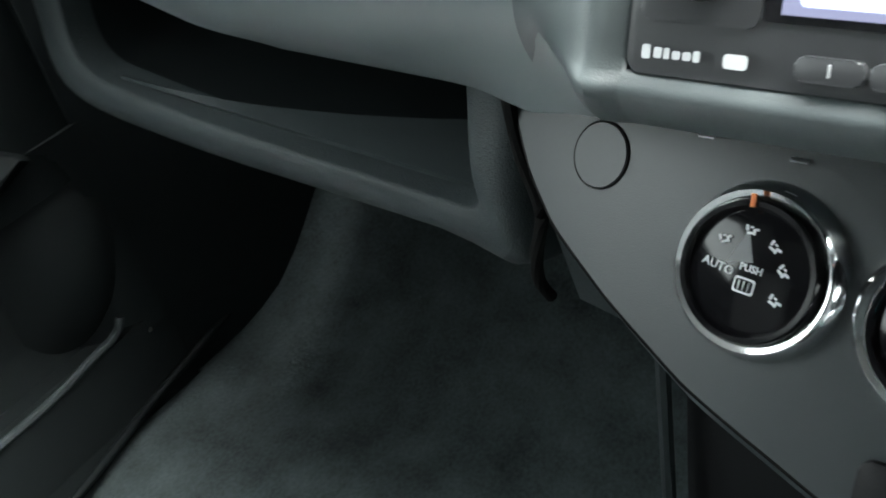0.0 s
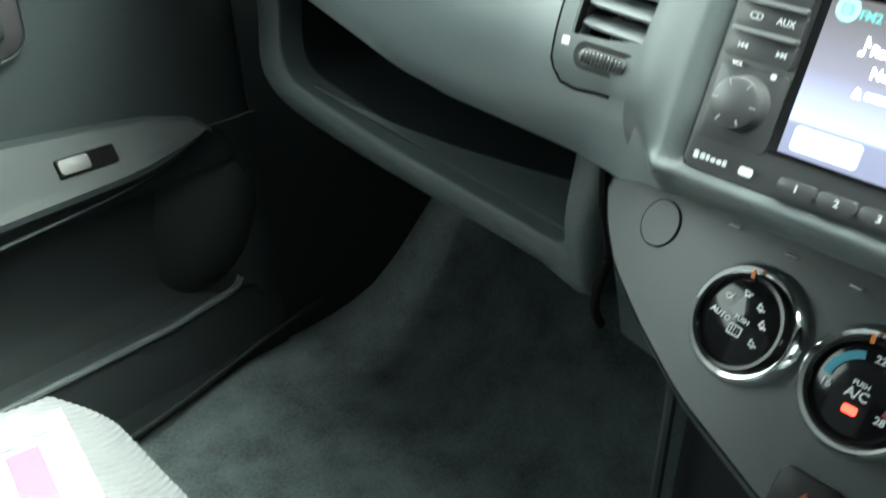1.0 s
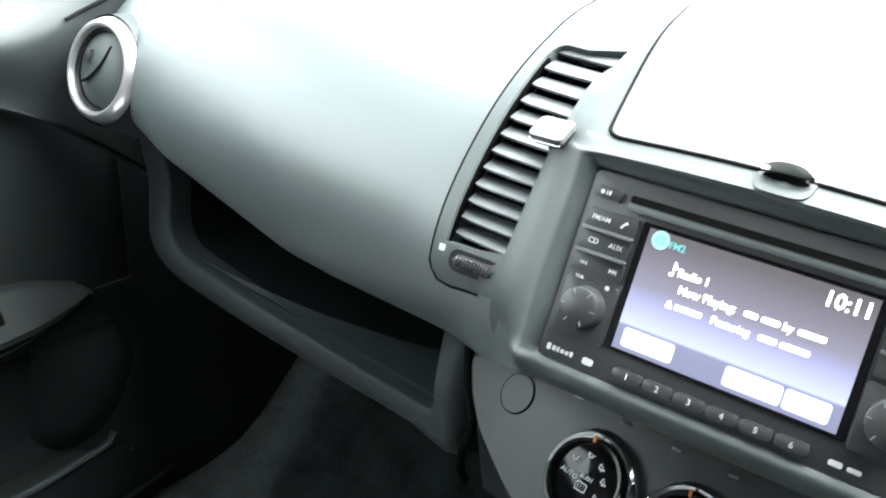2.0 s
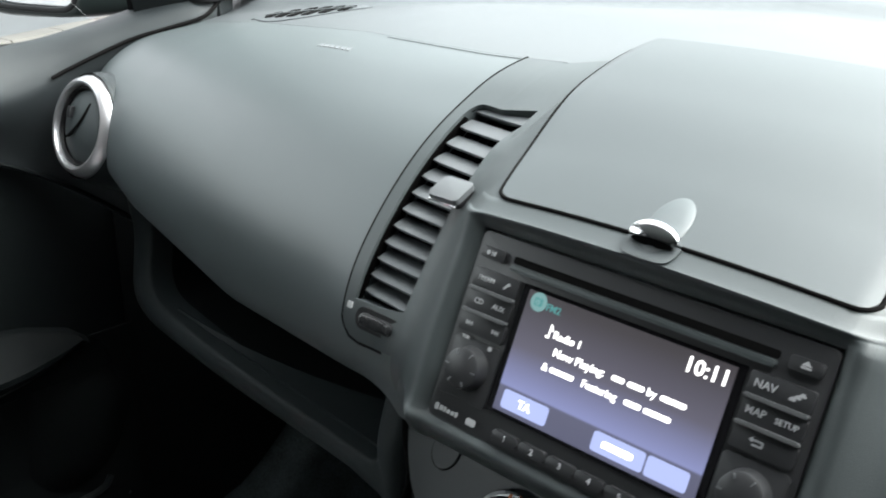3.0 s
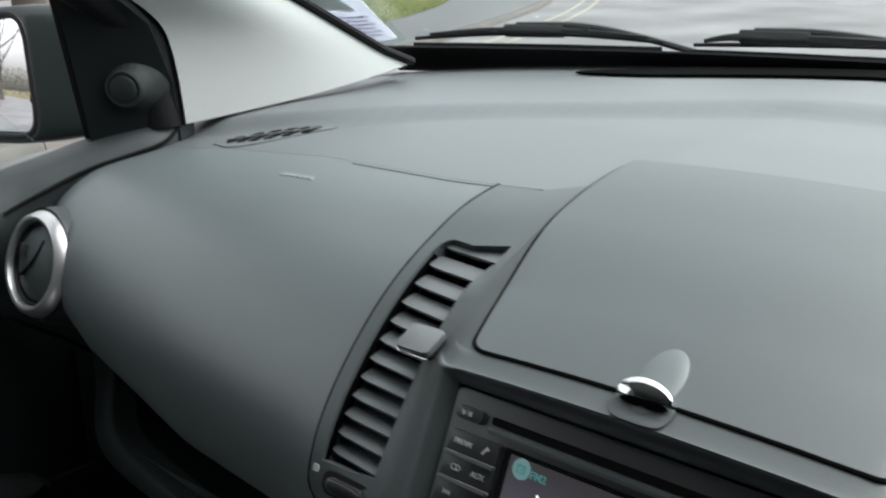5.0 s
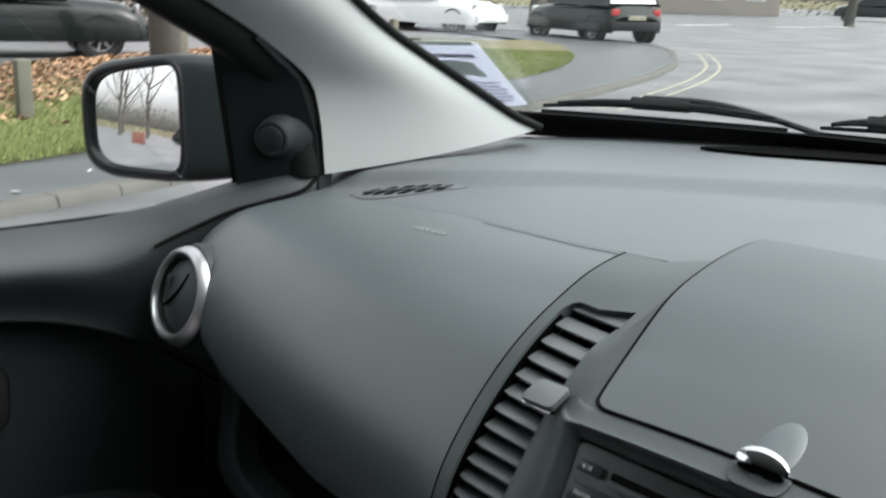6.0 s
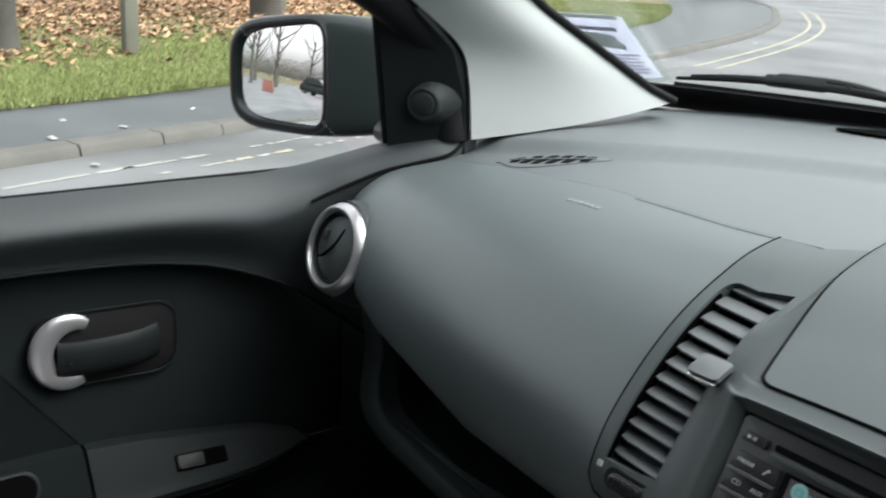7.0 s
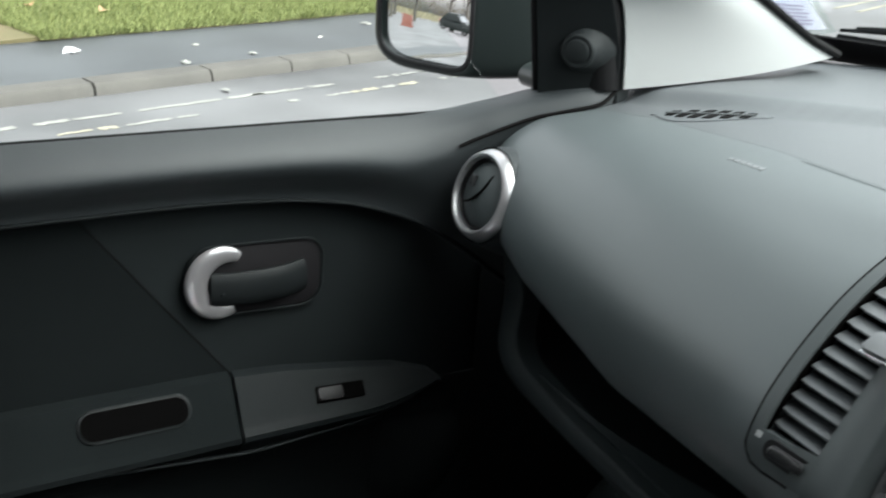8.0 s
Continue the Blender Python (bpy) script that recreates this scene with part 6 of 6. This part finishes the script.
# ---- parked cars ----
def car(x, y, heading, length, height, paint, label, hatch=True):
    """A parked car: its nose towards heading (degrees from x), standing on its wheels."""
    c = thing("parked_car", label, "car", "parked cars", at=(x, y, 0))
    c.rotation_euler = (0, 0, radians(heading))
    L, H, W = length / 2, height, 0.86
    top = [(-L, 0.62), (-L + 0.06, 0.86), (-L + 0.5, 0.91), (0.1, 0.90), (L * 0.45, 0.89), (L * 0.8, 0.82), (L * 0.97, 0.68), (L, 0.50)]

    def body(a, b):
        u = -L + 2 * L * a
        t = interp([p[0] for p in top], [p[1] for p in top], u)
        end = min(1.0, (1 - abs(2 * a - 1)) * 9)
        w = W * (0.80 + 0.20 * math.sqrt(end))
        ang = math.pi * b
        cy, cz = math.cos(ang), math.sin(ang)
        yy = math.copysign(abs(cy) ** 0.45, cy) * w
        return Vector((u, yy, 0.24 + (t - 0.24) * cz ** 0.55))

    shell_part = part("body", shell(body, 40, 24, -0.02), paint, c)
    r0, r1, f1, f0 = (-L + 0.12, -L + 0.42, L * 0.16, L * 0.50) if hatch else (-L * 0.80, -L * 0.42, L * 0.10, L * 0.46)

    def cabin(a, b, grow=0.0):
        ang = math.pi * b
        cy, cz = math.cos(ang), math.sin(ang)
        s = max(0.0, cz) ** 0.5
        lo, hi = r0 + (f0 - r0) * a, r1 + (f1 - r1) * a
        w = W * (0.92 - 0.20 * s) + grow
        return Vector((lo + (hi - lo) * s, math.copysign(abs(cy) ** 0.4, cy) * w, 0.86 + (H - 0.86 + grow) * s))

    part("roof", shell(cabin, 16, 24, -0.02), paint, c)
    for b0, b1 in ((0.045, 0.20), (0.80, 0.955)):
        for a0, a1 in ((0.08, 0.47), (0.52, 0.90)):
            part("side_window", shell(lambda a, b: cabin(a0 + a * (a1 - a0), b0 + b * (b1 - b0), 0.008), 6, 6, -0.006), CARGLASS, c)
    for a0, nm in ((0.0, "rear_window"), (1.0, "windscreen")):
        s = -1 if a0 == 0 else 1
        part(nm, shell(lambda a, b: Vector((((r0 if s < 0 else f0) + ((r1 - r0) if s < 0 else (f1 - f0)) * (0.12 + 0.78 * b)) + s * 0.012, (a - 0.5) * 2 * W * (0.80 - 0.16 * b), 0.88 + (H - 0.91) * (0.10 + 0.80 * b))), 6, 4, 0.006), CARGLASS, c)
    for sx in (-1, 1):
        for sy in (-1, 1):
            wx = sx * L * 0.66
            m = Matrix.Translation((wx, sy * 0.72, 0.30)) @ Matrix.Rotation(-sy * math.pi / 2, 4, "X")
            wheel = part("wheel", lathe([(0.0, 0.06), (0.20, 0.06), (0.205, 0.10), (0.25, 0.125), (0.295, 0.12), (0.305, 0.08), (0.305, -0.1), (0, -0.1)], 28, m), TYRE, c)
            rim = bmesh.new()
            lathe([(0.0, 0.095), (0.05, 0.095), (0.06, 0.07), (0.0, 0.065)], 16, None, rim)
            lathe([(0.185, 0.09), (0.205, 0.11), (0.21, 0.09), (0.185, 0.07), (0.185, 0.09)], 28, None, rim)
            for k in range(7):
                box(0.15, 0.035, 0.02, 0.004, (0, 0, 0), rim, Matrix.Rotation(k * 2 * math.pi / 7, 4, "Z") @ Matrix.Translation((0.12, 0, 0.088)), 1)
            bmesh.ops.transform(rim, matrix=m, verts=rim.verts)
            part("rim", rim, ALLOY, wheel)
            part("wheel_arch", lathe([(0.31, 0.148), (0.345, 0.148), (0.350, 0.06), (0.31, 0.06), (0.31, 0.148)], 28, m), TYRE, c)
        part("bumper", box(0.10, 1.5, 0.22, 0.05, (sx * (L - 0.02), 0, 0.40)), paint if sx > 0 else BLACKPL, c)
        for sy in (-1, 1):
            part("rear_lamp" if sx < 0 else "headlamp", box(0.06, 0.22, 0.16, 0.03, (sx * (L - (0.04 if sx < 0 else 0.16)), sy * 0.62, 0.72)), mat("lamp_red", (0.35, 0.02, 0.02), 0.2) if sx < 0 else ALLOY, c)
        part("number_plate", box(0.02, 0.52, 0.11, 0.004, (sx * (L + 0.035), 0, 0.42 if sx > 0 else 0.60)), YELLOW if sx < 0 else PAPER, c)
    return c


GREENPAINT = mat("car_paint_green_black", (0.006, 0.010, 0.009), 0.16, coat=0.2, spec=0.22)
SILVER = mat("car_paint_silver", (0.42, 0.43, 0.45), 0.28, metal=0.4, coat=1.0)
WHITECAR = mat("car_paint_white", (0.72, 0.72, 0.72), 0.25, coat=1.0)
car(-17.0, 20.3, 166, 3.65, 1.41, GREENPAINT, "small dark green hatchback parked across the junction")
car(-16.0, 5.2, 74, 4.3, 1.45, GREENPAINT, "dark estate car parked beyond the leafy verge")
car(-22.0, 19.2, 12, 4.3, 1.42, WHITECAR, "white saloon car parked at the far kerb", hatch=False)
car(-24.5, 15.5, 20, 4.3, 1.42, SILVER, "silver saloon car parked at the far kerb", hatch=False)
car(-27.6, 58.0, 200, 4.2, 1.42, GREENPAINT, "dark hatchback waiting far down the road")
car(-4.4, -31.0, 30, 4.3, 1.43, GREENPAINT, "dark saloon car parked behind, seen in the mirror", hatch=False)

# a low brick wall and far houses that close the street
wall = thing("brick_pier", "low red brick pier beside the pavement", "wall", at=(-7.0, -20.0, 0))
for row in range(9):
    for k in range(4):
        part("brick", box(0.215, 0.22, 0.065, 0.006, ((k - 1.5) * 0.225 + (0.11 if row % 2 else 0), 0, 0.03 + row * 0.075), segs=1), BRICK, wall)
HOUSE = mat("far_house_render", (0.38, 0.34, 0.30), 0.8, var=0.2, vscale=1.0)
ROOFTILE = mat("far_roof_tile", (0.16, 0.12, 0.10), 0.8, var=0.3)


def house(x, y, turn, w):
    h = thing("house", "plain two-storey house with a tiled pitched roof", "house", "far houses", at=(x, y, 0))
    h.rotation_euler = (0, 0, radians(turn))
    part("wall", box(w, 8, 5.4, 0.02, (0, 0, 2.7)), HOUSE, h)
    part("roof", prism([(-4.6, 0), (4.6, 0), (0, 3.2)], w + 0.6, Matrix.Translation((w / 2 + 0.3, 0, 5.3)) @ frame_at((0, 0, 0), (0, 1, 0), (0, 0, 1))), ROOFTILE, h)
    for i in range(int(w // 2.6)):
        for z in (1.5, 4.0):
            for s in (-1, 1):
                wn_ = part("window", box(1.25, 0.08, 1.2, 0.01, (-w / 2 + 1.5 + i * 2.6, s * 4.0, z)), PAPER, h)
                part("pane", box(1.05, 0.02, 1.0, 0, (-w / 2 + 1.5 + i * 2.6, s * 4.05, z)), CARGLASS, wn_)


house(-48, 26, 60, 14)
house(-44, 60, 30, 16)
house(-20, 84, 10, 18)
for i, (x, y) in enumerate(((-10, -34), (-15, -40), (-19, -36), (-24, -48), (-8, -50))):
    tree(x, y, 10, 0.28, 50 + i, 320)
